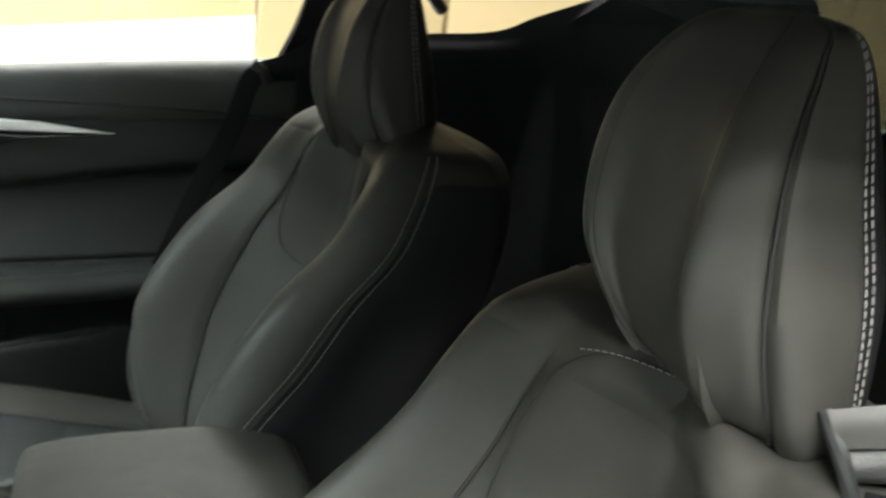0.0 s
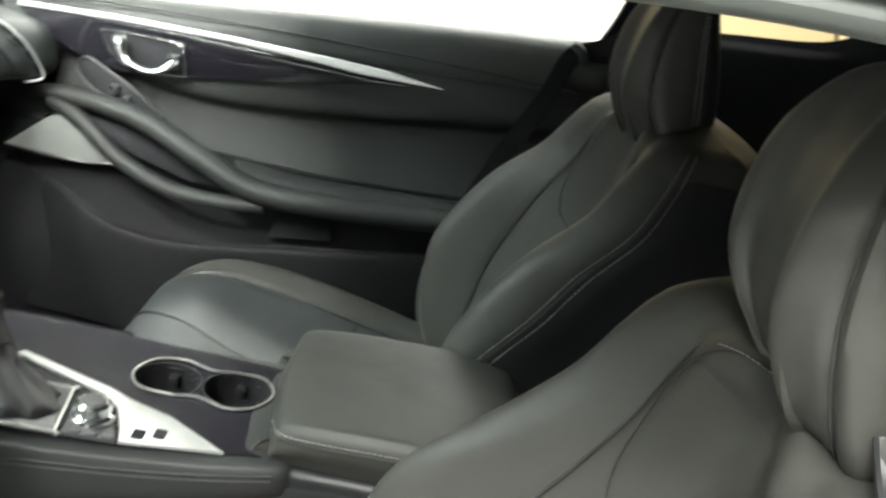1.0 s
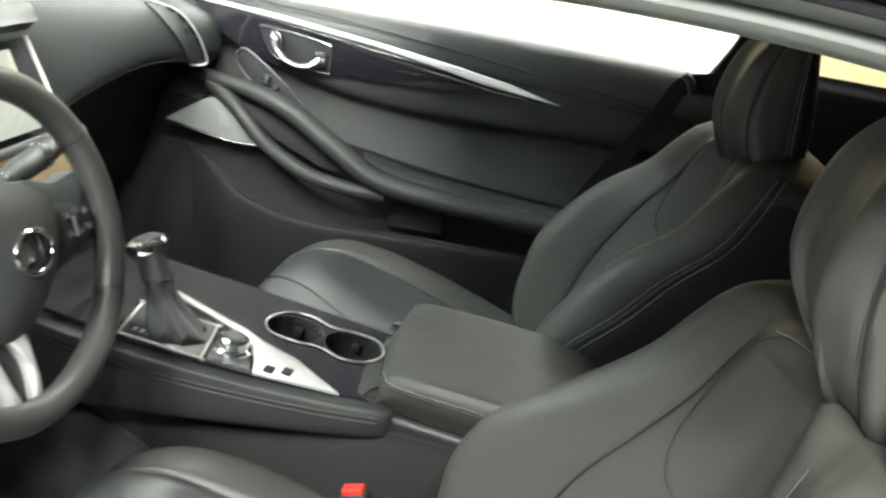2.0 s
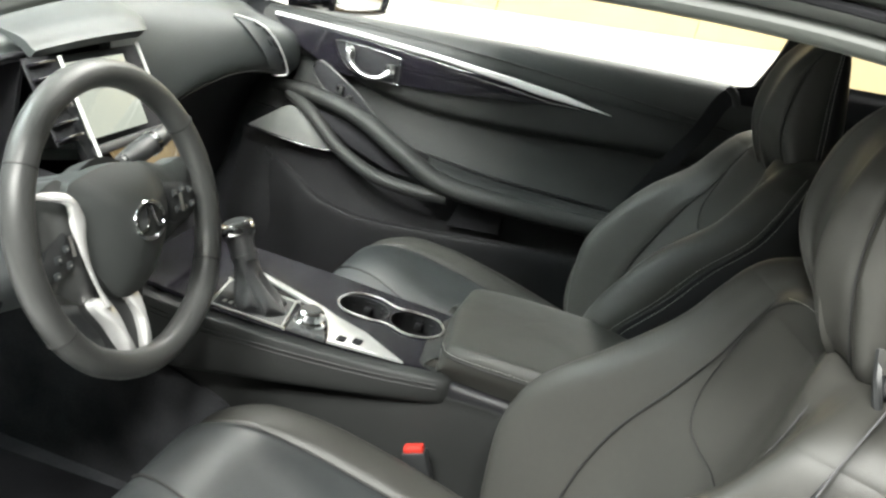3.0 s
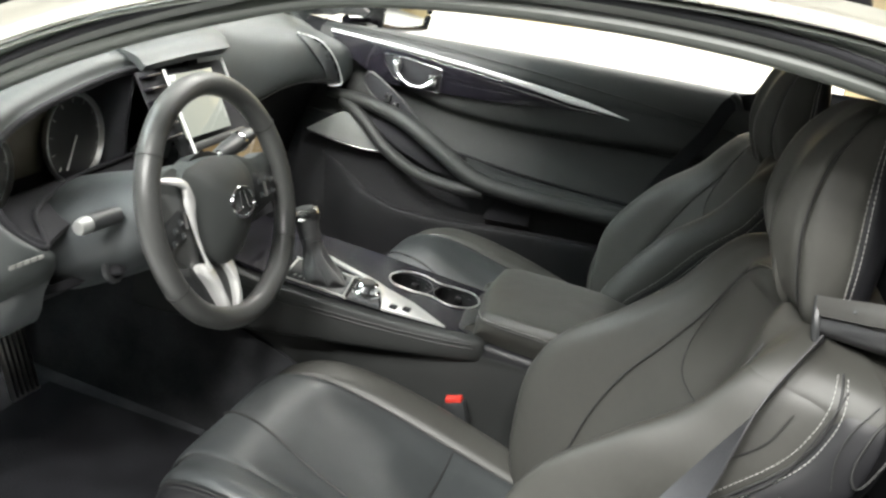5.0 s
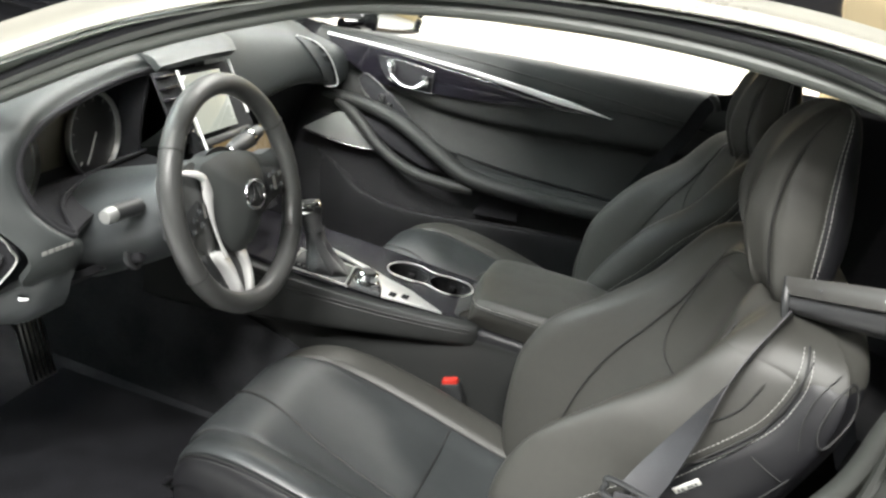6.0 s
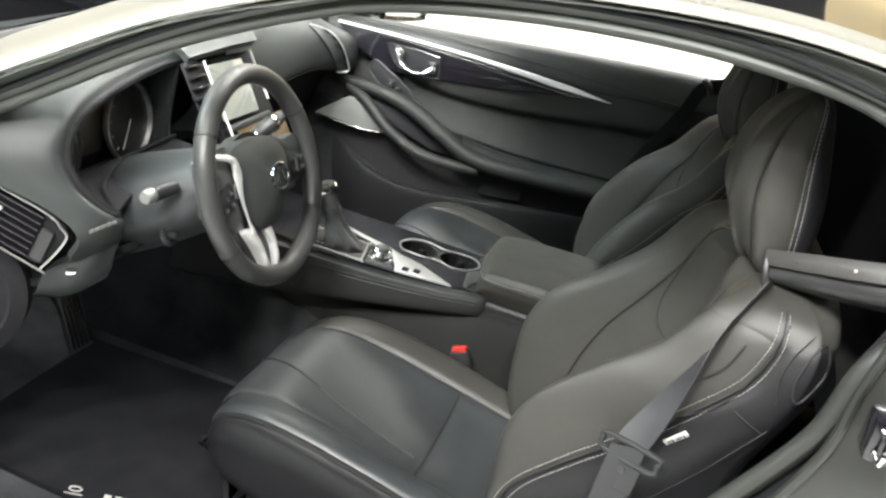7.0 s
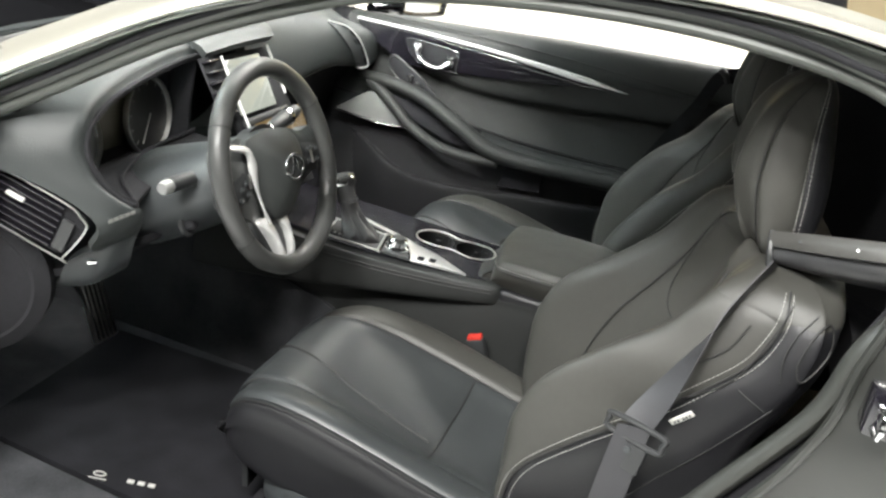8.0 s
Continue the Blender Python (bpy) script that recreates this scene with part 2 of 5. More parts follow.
def tube(pts, r, n=40, sides=10, closed=False, r2=None, taper=None, cap=True, bm=None, roll=0.0):
    """A round (or with r2 oval) rod along a smooth line."""
    P = cr(pts, n, closed)
    T, A, B = frames(P, closed)
    a = np.linspace(0, 2 * np.pi, sides, endpoint=False) + roll
    k = np.ones(n) if taper is None else np.interp(np.linspace(0, 1, n), np.linspace(0, 1, len(taper)), taper)
    G = P[:, None] + k[:, None, None] * (r * np.cos(a)[None, :, None] * A[:, None] + (r2 or r) * np.sin(a)[None, :, None] * B[:, None])
    if closed:
        G = np.concatenate([G, G[:1]])
    return grid_bm(G, True, cap and not closed, bm)


def rbox(x0, x1, y0, y1, z0, z1, bevel=0.005, seg=2, bm=None, m=None):
    """A box with rounded edges."""
    bm = bm or bmesh.new()
    g = bmesh.ops.create_cube(bm, size=1, matrix=Matrix.Translation(((x0 + x1) / 2, (y0 + y1) / 2, (z0 + z1) / 2)) @ Matrix.Diagonal((x1 - x0, y1 - y0, z1 - z0, 1)))
    vs = g["verts"]
    if bevel:
        es = list({e for v in vs for e in v.link_edges})
        out = bmesh.ops.bevel(bm, geom=es, offset=bevel, segments=seg, profile=0.5, affect="EDGES")
        vs = list({v for v in out["verts"]} | {v for v in vs if v.is_valid})
    if m is not None:
        bmesh.ops.transform(bm, matrix=m, verts=vs)
    return bm


def slab(outline, depth, m, bevel=0.002, smooth=0, seg=2):
    """An outline in the plane (u, v), made depth thick along its normal, set by the pose m; edges rounded."""
    pts = cr([(*p, 0) for p in outline], smooth, True) if smooth else np.array([(*p, 0) for p in outline])
    bm = bmesh.new()
    f = bm.faces.new([bm.verts.new(p) for p in pts])
    out = bmesh.ops.extrude_face_region(bm, geom=[f])
    top = [v for v in out["geom"] if isinstance(v, bmesh.types.BMVert)]
    bmesh.ops.translate(bm, verts=top, vec=(0, 0, depth))
    if bevel:
        es = [e for e in bm.edges if all(v in set(top) for v in e.verts)]
        bmesh.ops.bevel(bm, geom=es, offset=bevel, segments=seg, profile=0.5, affect="EDGES")
    bmesh.ops.transform(bm, matrix=m, verts=bm.verts[:])
    return bm


def basis(o, u, v):
    """The pose with origin o, first axis along u and second as near v as it goes."""
    u = Vector(u).normalized()
    w = u.cross(Vector(v)).normalized()
    v = w.cross(u)
    m = Matrix((u, v, w)).transposed().to_4x4()
    m.translation = o
    return m


def lathe(profile, m, n=32, bm=None, cap=True):
    """A turned part: rows of (radius, height), about the z axis of the pose m."""
    a = np.linspace(0, 2 * np.pi, n, endpoint=False)
    G = np.array([[(r * np.cos(t), r * np.sin(t), h) for t in a] for r, h in profile])
    own = grid_bm(G, True, cap)
    bmesh.ops.transform(own, matrix=m, verts=own.verts[:])
    if bm is None:
        return own
    me = bpy.data.meshes.new("join")
    own.to_mesh(me)
    own.free()
    bm.from_mesh(me)
    bpy.data.meshes.remove(me)
    return bm


def plate(outline, holes, z, thick):
    """A level plate with round holes (x, y, r) through it."""
    bm = bmesh.new()
    loops = [np.array(outline)] + [np.array([(x + r * math.cos(a), y + r * math.sin(a)) for a in np.linspace(0, 2 * math.pi, 32, endpoint=False)]) for x, y, r in holes]
    edges = []
    for lp in loops:
        vs = [bm.verts.new((x, y, z)) for x, y in lp]
        edges += [bm.edges.new((vs[k], vs[(k + 1) % len(vs)])) for k in range(len(vs))]
    bmesh.ops.triangle_fill(bm, edges=edges, use_beauty=True)
    out = bmesh.ops.extrude_face_region(bm, geom=bm.faces[:])
    bmesh.ops.translate(bm, verts=[v for v in out["geom"] if isinstance(v, bmesh.types.BMVert)], vec=(0, 0, thick))
    return bm


def pierce(bm, holes):
    """Takes the faces away that lie inside the holes, seen from above."""
    bad = [f for f in bm.faces if any((f.calc_center_median().xy - Vector((x, y))).length < r for x, y, r in holes)]
    bmesh.ops.delete(bm, geom=bad, context="FACES")
    return bm


def on_grid(G, N, uv, n, lift=0.0):
    """A line drawn on a grid: (u, v) from 0 to 1 along its columns and rows."""
    p = cr([(u, v, 0) for u, v in uv], n)
    j = np.clip(p[:, 1], 0, 1) * (G.shape[0] - 1)
    i = np.clip(p[:, 0], 0, 1) * (G.shape[1] - 1)
    j0, i0 = np.minimum(j.astype(int), G.shape[0] - 2), np.minimum(i.astype(int), G.shape[1] - 2)
    a, b = (j - j0)[:, None], (i - i0)[:, None]
    mix = lambda Q: (1 - a) * ((1 - b) * Q[j0, i0] + b * Q[j0, i0 + 1]) + a * ((1 - b) * Q[j0 + 1, i0] + b * Q[j0 + 1, i0 + 1])
    return mix(G) + mix(N) * lift


def stitches(P, N, length=0.0042, gap=0.0020, r=0.0005):
    """A row of short thread stitches along a line."""
    d = np.concatenate([[0], np.cumsum(np.linalg.norm(np.diff(P, axis=0), axis=1))])
    bm = bmesh.new()
    s = 0.0
    while s + length < d[-1]:
        a, b = [np.array([np.interp(q, d, P[:, k]) for k in range(3)]) for q in (s, s + length)]
        m = (a + b) / 2 + N * r * 0.8
        tube([a, m, b], r, 4, 5, bm=bm)
        s += length + gap
    return bm

# ---- the hall ----
solo("floor", rbox(-30, 30, -14, 40, -0.16, -0.03, 0), CARPETDARK, "dark carpeted exhibition hall floor", "floor", kind="structure")
# its unseen driver-side stretch is added to bounce light into the footwell
solo("platform", rbox(-12, 18, -6.0, 38, -0.03, 0.0, 0.004), FLOORWHITE, "glossy white display platform under the car", "platform", kind="structure")
WALL_A, WALL_B = Vector((-3.4, 6.1, 0)), Vector((13.0, 29.2, 0))
along = (WALL_B - WALL_A).normalized()
wall_len = (WALL_B - WALL_A).length
wall_pose = basis(WALL_A, along, (0, 0, 1))
back_wall = thing("wall_back", WALL_A, "beige exhibition stand wall of flat panels", "wall", kind="structure")
for k in range(8):
    a, b = wall_len * k / 8 + 0.012, wall_len * (k + 1) / 8 - 0.012
    part("panel", rbox(a, b, 0, 4.2, -0.08, 0.0, 0.008, m=wall_pose), BEIGE, back_wall)
part("rail", rbox(0, wall_len, 4.2, 4.32, -0.09, 0.01, 0.008, m=wall_pose), HALLDARK, back_wall)
part("backing", rbox(0, wall_len, 0, 4.2, -0.2, -0.085, 0, m=wall_pose), BEIGE, back_wall)
side_wall = thing("wall_side", (1.4, 5.0, 0), "beige exhibition stand wall of tall panels", "wall", kind="structure")
for a, b in ((1.40, 2.53), (2.56, 4.4), (4.43, 6.2), (6.23, 9.0)):
    part("panel", rbox(a, b, 5.0, 5.08, 0, 4.2, 0.008), BEIGE, side_wall)
part("backing", rbox(1.41, 9.0, 5.085, 5.2, 0, 4.2, 0), HALLDARK, side_wall)
solo("wall_left", rbox(-30.3, -30, -14, 40, 0, 9, 0), HALLDARK, "dark far wall of the hall", "wall", kind="structure")
solo("wall_right", rbox(30, 30.3, -14, 40, 0, 9, 0), HALLDARK, "dark far wall of the hall", "wall", kind="structure")
solo("wall_near", rbox(-30, 30, -14.3, -14, 0, 9, 0), HALLDARK, "dark far wall of the hall", "wall", kind="structure")
solo("wall_far", rbox(-30, 30, 40, 40.3, 0, 9, 0), HALLDARK, "dark far wall of the hall", "wall", kind="structure")
solo("ceiling", rbox(-30, 30, -14, 40, 9, 9.2, 0), HALLDARK, "dark hall ceiling", "ceiling", kind="structure")
for i in range(9):
    for j in range(7):
        x, y = -16 + 4.0 * i + 0.7 * (j % 2), -8 + 5.0 * j
        lamp = thing("ceiling_light", (x, y, 8.6), "bright round hall lamp hung under the dark ceiling", "ceiling light", "hall lamps")
        part("housing", lathe([(0.02, 0.4), (0.1, 0.36), (0.24, 0.1), (0.26, 0.0)], pose(x, y, 8.6), 20), DARK, lamp)
        part("diffuser", lathe([(0.24, 0.0), (0.22, -0.02), (0.01, -0.03)], pose(x, y, 8.6), 20), LAMP, lamp)

# ---- car shell ----
body = thing("coupe_shell", (0.2, 0, 0.18), "glossy dark coupe body shell with its driver door open", "car")


def mirror_y(P):
    """The same line on the far side, where the windscreen pillar stands further forward."""
    return [(x - 0.16 * max(0.0, min(1.0, (0.45 - x) / 0.6)), -y, z + 0.03 * max(0.0, min(1.0, (0.45 - x) / 0.6))) for x, y, z in P]


# line of the door opening, driver side: up the windscreen pillar, along the roof, down the rear pillar
OPEN = [(-0.62, -0.745, 0.655), (-0.42, -0.695, 0.800), (-0.27, -0.655, 0.903), (-0.11, -0.632, 1.010), (0.06, -0.618, 1.098), (0.20, -0.610, 1.149), (0.42, -0.602, 1.187), (0.64, -0.605, 1.200),
        (0.82, -0.622, 1.178), (0.925, -0.655, 1.09), (0.915, -0.685, 0.98), (0.875, -0.70, 0.90), (0.85, -0.705, 0.80), (0.77, -0.71, 0.66), (0.68, -0.735, 0.52), (0.56, -0.765, 0.38), (0.38, -0.79, 0.29), (0.1, -0.80, 0.262), (-0.5, -0.80, 0.26)]
OUT = [(-0.68, -0.80, 0.70), (-0.45, -0.745, 0.835), (-0.26, -0.70, 0.958), (-0.10, -0.672, 1.055), (0.07, -0.655, 1.130), (0.20, -0.648, 1.176), (0.42, -0.64, 1.222), (0.68, -0.645, 1.244), (0.92, -0.665, 1.222), (1.15, -0.69, 1.17)]


def ribbon(P, Q, n, nv, bulge, thick=0.006):
    """A rounded band between two lines."""
    A, B = cr(P, n), cr(Q, n)
    G = np.array([A + (B - A) * t for t in np.linspace(0, 1, nv)])
    N = grid_normals(G)
    G += N * (bulge * np.sin(np.pi * np.linspace(0, 1, nv)))[:, None, None]
    return sheet(G, thick, N)


for side in (1, -1):
    f = (lambda P: P) if side > 0 else mirror_y
    part("door_seal", tube(f(OPEN[:10]), 0.013, 90, 12, r2=0.010), RUBBER, body, "soft grey rubber door seal")
    if side > 0:
        part("pillar_seal", tube(f(OPEN[9:]), 0.017, 90, 12, r2=0.013), SEALGREY, body, "pale grey rubber seal down the rear pillar")
    lip = [(x, y - 0.020, z + 0.022) for x, y, z in OPEN[:9]]
    part("roof_rail", ribbon(f([(x, y - 0.002, z + 0.006) for x, y, z in OPEN[:9]]), f([(x, y + 0.012, z - 0.006) for x, y, z in OUT[:9]]), 90, 9, 0.010 * side * side), RUBBER, body, "dark rubber-clad frame over the door opening")
    part("seal_lip", tube(f(lip), 0.0045, 110, 8), DARK, body, "thin black seal lip")
    part("window_trim", ribbon(f([(x, y + 0.010, z - 0.004) for x, y, z in OUT]), f([(x - 0.02 * max(0, 0.3 - x), y + 0.018 + 0.02 * max(0, 0.3 - x), z + 0.022 + 0.016 * max(0, min(1, (0.3 - x) / 0.6))) for x, y, z in OUT]), 90, 9, 0.008), PILLARPALE, body, "pale painted pillar and bright strip along the roof edge")

# roof skin and headliner
ROOF = [[(x, y + 0.02, z + 0.02) for x, y, z in OUT[4:]]]
ROOF.append([(x - 0.03, y * 0.55, z + 0.055) for x, y, z in OUT[4:]])
ROOF.append([(x - 0.05, 0, z + 0.068) for x, y, z in OUT[4:]])
ROOF.append([(x - 0.03, -y * 0.55, z + 0.055) for x, y, z in OUT[4:]])
ROOF.append([(x, -y - 0.02, z + 0.02) for x, y, z in OUT[4:]])
G = net(ROOF, 40, 40)
part("roof", sheet(G, 0.004), PAINT, body, "glossy dark painted roof panel")
G = net([[(x, y * 0.93, z - 0.035) for x, y, z in r] for r in ROOF], 30, 30)
part("headliner", sheet(G, 0.01), HEADLINER, body, "grey fabric headliner")
# windscreen and bonnet
WS = [[(-0.04, -0.66, 1.09), (-0.06, -0.36, 1.13), (-0.07, 0, 1.145), (-0.06, 0.36, 1.13), (-0.04, 0.66, 1.09)],
      [(-0.45, -0.735, 0.835), (-0.52, -0.40, 0.89), (-0.54, 0, 0.91), (-0.52, 0.40, 0.89), (-0.45, 0.735, 0.835)],
      [(-0.72, -0.79, 0.70), (-0.86, -0.42, 0.74), (-0.90, 0, 0.75), (-0.86, 0.42, 0.74), (-0.72, 0.79, 0.70)]]
wind = part("windscreen", sheet(net(WS, 30, 24), 0.004), PANE, body, "clear curved windscreen")
wind.visible_shadow = False
BON = [[(-0.74, -0.84, 0.68), (-0.92, -0.42, 0.73), (-0.95, 0, 0.745), (-0.92, 0.42, 0.73), (-0.74, 0.84, 0.68)],
       [(-1.4, -0.86, 0.66), (-1.4, -0.42, 0.73), (-1.4, 0, 0.75), (-1.4, 0.42, 0.73), (-1.4, 0.86, 0.66)],
       [(-2.0, -0.75, 0.52), (-2.1, -0.4, 0.58), (-2.12, 0, 0.60), (-2.1, 0.4, 0.58), (-2.0, 0.75, 0.52)]]
part("bonnet", sheet(net(BON, 30, 24), 0.004), PAINT, body, "glossy dark bonnet")
# flanks, rear pillar and sill of the driver side
for side in (1, -1):
    f = (lambda P: P) if side > 0 else mirror_y
    rear = [f([(0.882, -0.715, 0.985), (1.0, -0.72, 1.02), (1.2, -0.75, 1.08), (1.5, -0.80, 0.98)]), f([(0.870, -0.735, 0.90), (0.98, -0.78, 0.90), (1.2, -0.84, 0.90), (1.6, -0.87, 0.88)]),
            f([(0.855, -0.745, 0.80), (0.98, -0.80, 0.78), (1.2, -0.86, 0.78), (1.7, -0.88, 0.76)]), f([(0.788, -0.745, 0.66), (0.93, -0.79, 0.60), (1.2, -0.86, 0.60), (1.7, -0.87, 0.56)]), f([(0.612, -0.765, 0.42), (0.8, -0.80, 0.36), (1.2, -0.84, 0.32), (1.7, -0.84, 0.30)])]
    part("rear_quarter", sheet(net(rear, 24, 30), 0.006), PILLAR if side > 0 else PAINT, body, "grey painted door pillar and rear quarter panel")
    part("jamb_channel", ribbon(f([(0.90, -0.672, 0.99), (0.865, -0.687, 0.90), (0.84, -0.692, 0.80), (0.76, -0.697, 0.66), (0.60, -0.717, 0.44)]), f([(0.935, -0.68, 0.99), (0.925, -0.70, 0.90), (0.91, -0.71, 0.80), (0.85, -0.71, 0.66), (0.70, -0.73, 0.44)]), 30, 5, 0.0, 0.004), DARK, body, "black channel behind the door seal")
    part("jamb_flange", tube(f([(0.897, -0.722, 0.99), (0.871, -0.742, 0.90), (0.855, -0.752, 0.80), (0.79, -0.752, 0.66), (0.615, -0.772, 0.42)]), 0.007, 40, 8), PILLAR, body)
    sill = tube(f([(-0.75, -0.83, 0.215), (0.0, -0.83, 0.215), (0.7, -0.83, 0.23)]), 0.05, 30, 12, r2=0.04)
    part("sill", sill, PAINT, body, "dark painted door sill")
    fender = [f([(-0.66, -0.79, 0.70), (-0.66, -0.80, 0.5), (-0.66, -0.79, 0.3)]), f([(-1.2, -0.88, 0.68), (-1.2, -0.90, 0.5), (-1.2, -0.89, 0.3)]), f([(-2.0, -0.78, 0.54), (-2.0, -0.80, 0.4), (-2.0, -0.78, 0.3)])]
    part("front_wing", sheet(net(fender, 12, 12), 0.006), PAINT, body)
striker = part("door_striker", rbox(0.882, 0.918, -0.802, -0.755, 0.842, 0.896, 0.006), GLOSS, body, "black door striker plate")
part("striker_loop", tube([(0.892, -0.80, 0.855), (0.895, -0.825, 0.855), (0.895, -0.825, 0.882), (0.892, -0.80, 0.882)], 0.004, 24, 8), CHROME, striker)
for sg in (-1, 1):
    part("kick_panel", sheet(net([[(-0.78, sg * 0.745, z), (-0.55, sg * 0.742, z), (-0.34, sg * 0.735, z)] for z in (0.2, 0.5, 0.72, 0.88)], 10, 12), 0.015), DARK, body)
part("firewall", rbox(-0.78, -0.74, -0.76, 0.76, 0.2, 0.72, 0.004), DARK, body)
part("rear_window", sheet(net([[(1.13, y * 0.64, 1.172 + 0.045 * (1 - y * y)) for y in (-1, -0.5, 0, 0.5, 1)], [(1.42, y * 0.66, 1.09 + 0.035 * (1 - y * y)) for y in (-1, -0.5, 0, 0.5, 1)], [(1.70, y * 0.70, 0.955 + 0.02 * (1 - y * y)) for y in (-1, -0.5, 0, 0.5, 1)]], 16, 14), 0.004), DARKPANE, body, "dark tinted sloping rear window")
part("boot_lid", sheet(net([[(1.69, y * 0.80, 0.955 + 0.015 * (1 - y * y)) for y in (-1, -0.5, 0, 0.5, 1)], [(1.88, y * 0.81, 0.95 + 0.015 * (1 - y * y)) for y in (-1, -0.5, 0, 0.5, 1)], [(2.0, y * 0.80, 0.925 + 0.01 * (1 - y * y)) for y in (-1, -0.5, 0, 0.5, 1)]], 16, 10), 0.004), PAINT, body, "glossy dark boot lid")
part("front_bumper", sheet(net([[(-2.10, y * 0.80 * (1 - 0.02 * abs(y)), 0.585 - 0.06 * y * y) for y in (-1, -0.5, 0, 0.5, 1)], [(-2.20 + 0.16 * abs(y) ** 3, y * 0.84, 0.45) for y in (-1, -0.5, 0, 0.5, 1)], [(-2.16 + 0.16 * abs(y) ** 3, y * 0.83, 0.22) for y in (-1, -0.5, 0, 0.5, 1)]], 20, 12), 0.006), PAINT, body, "glossy dark front bumper")
part("tail", rbox(1.95, 2.0, -0.84, 0.84, 0.3, 0.95, 0.01), PAINT, body)
part("floor_pan", rbox(-0.8, 2.0, -0.80, 0.80, 0.19, 0.225, 0.004), CARPET, body, "black carpeted cabin floor")
part("rear_shelf", rbox(1.45, 2.0, -0.78, 0.78, 0.88, 0.93, 0.01), DARK, body, "black parcel shelf")
wheel_bm = lathe([(0.10, 0.1), (0.20, 0.11), (0.31, 0.10), (0.33, 0.06), (0.33, -0.06), (0.31, -0.1), (0.1, -0.1)], Matrix())
for x in (-1.35, 1.6):
    for y in (-0.78, 0.78):
        b2 = wheel_bm.copy()
        bmesh.ops.transform(b2, matrix=pose(x, y, 0.33, 90), verts=b2.verts[:])
        part("road_wheel", b2, DARK, body)
# rear cabin
rear_trim = thing("rear_quarter_trim", (1.1, 0.7, 0.3), "black rear side trim under the quarter window", "car trim")
Q = [[(0.70, 0.70, 1.026), (0.9, 0.70, 1.046), (1.04, 0.695, 1.062), (1.13, 0.69, 1.100), (1.33, 0.66, 1.17), (1.6, 0.6, 1.2)],
     [(0.70, 0.665, 0.96), (0.9, 0.66, 0.97), (1.06, 0.655, 0.98), (1.16, 0.65, 1.0), (1.35, 0.62, 1.02), (1.6, 0.56, 1.0)],
     [(0.70, 0.67, 0.6), (0.9, 0.665, 0.6), (1.06, 0.66, 0.6), (1.16, 0.655, 0.6), (1.35, 0.62, 0.6), (1.6, 0.56, 0.6)],
     [(0.70, 0.70, 0.23), (0.9, 0.70, 0.23), (1.06, 0.70, 0.23), (1.16, 0.70, 0.23), (1.35, 0.7, 0.23), (1.6, 0.7, 0.23)]]
part("side_panel", sheet(net(Q, 26, 20), 0.02), DARK, rear_trim)
part("pillar_cover", ribbon([(0.735, 0.69, 0.96), (0.77, 0.65, 1.06), (0.79, 0.60, 1.18)], [(0.655, 0.695, 0.96), (0.69, 0.655, 1.06), (0.71, 0.605, 1.18)], 16, 7, 0.01, 0.02), DARK, rear_trim)
part("rear_pillar_cover", ribbon([(1.06, 0.70, 1.02), (1.14, 0.68, 1.07), (1.24, 0.64, 1.15)], [(1.7, 0.66, 1.0), (1.7, 0.62, 1.05), (1.6, 0.58, 1.17)], 16, 7, 0.01, 0.02), DARK, rear_trim)
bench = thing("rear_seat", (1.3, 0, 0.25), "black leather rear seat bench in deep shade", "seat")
# the deep shade back here is put into the colour of the pads
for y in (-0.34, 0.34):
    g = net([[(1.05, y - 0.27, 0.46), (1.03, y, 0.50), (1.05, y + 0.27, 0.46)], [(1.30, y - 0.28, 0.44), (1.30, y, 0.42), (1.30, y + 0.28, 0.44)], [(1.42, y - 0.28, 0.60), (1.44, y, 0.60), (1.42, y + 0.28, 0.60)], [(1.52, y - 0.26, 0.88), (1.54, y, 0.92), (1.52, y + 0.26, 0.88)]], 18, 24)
    part("seat_pad", sheet(g, 0.08), LEATHER_SHADED, bench)


# ---- front seats ----
BACK = [  # height, middle x, bolster x, bolster y, half width, rear x, seam behind the bolster's edge
    (0.40, 0.585, 0.490, 0.168, 0.212, 0.70, 0.010), (0.47, 0.605, 0.470, 0.178, 0.224, 0.735, 0.010), (0.54, 0.632, 0.464, 0.184, 0.232, 0.765, 0.030), (0.61, 0.655, 0.470, 0.187, 0.236, 0.785, 0.085), (0.68, 0.678, 0.503, 0.186, 0.236, 0.80, 0.128),
    (0.75, 0.698, 0.573, 0.180, 0.232, 0.83, 0.126), (0.81, 0.712, 0.634, 0.172, 0.226, 0.85, 0.110), (0.86, 0.722, 0.666, 0.164, 0.218, 0.858, 0.098), (0.897, 0.732, 0.690, 0.152, 0.206, 0.858, 0.082), (0.922, 0.748, 0.722, 0.128, 0.180, 0.848, 0.050), (0.934, 0.770, 0.762, 0.075, 0.115, 0.815, 0.015)]
LEAN = 0.12  # the outer bolster stands further back than the inner one


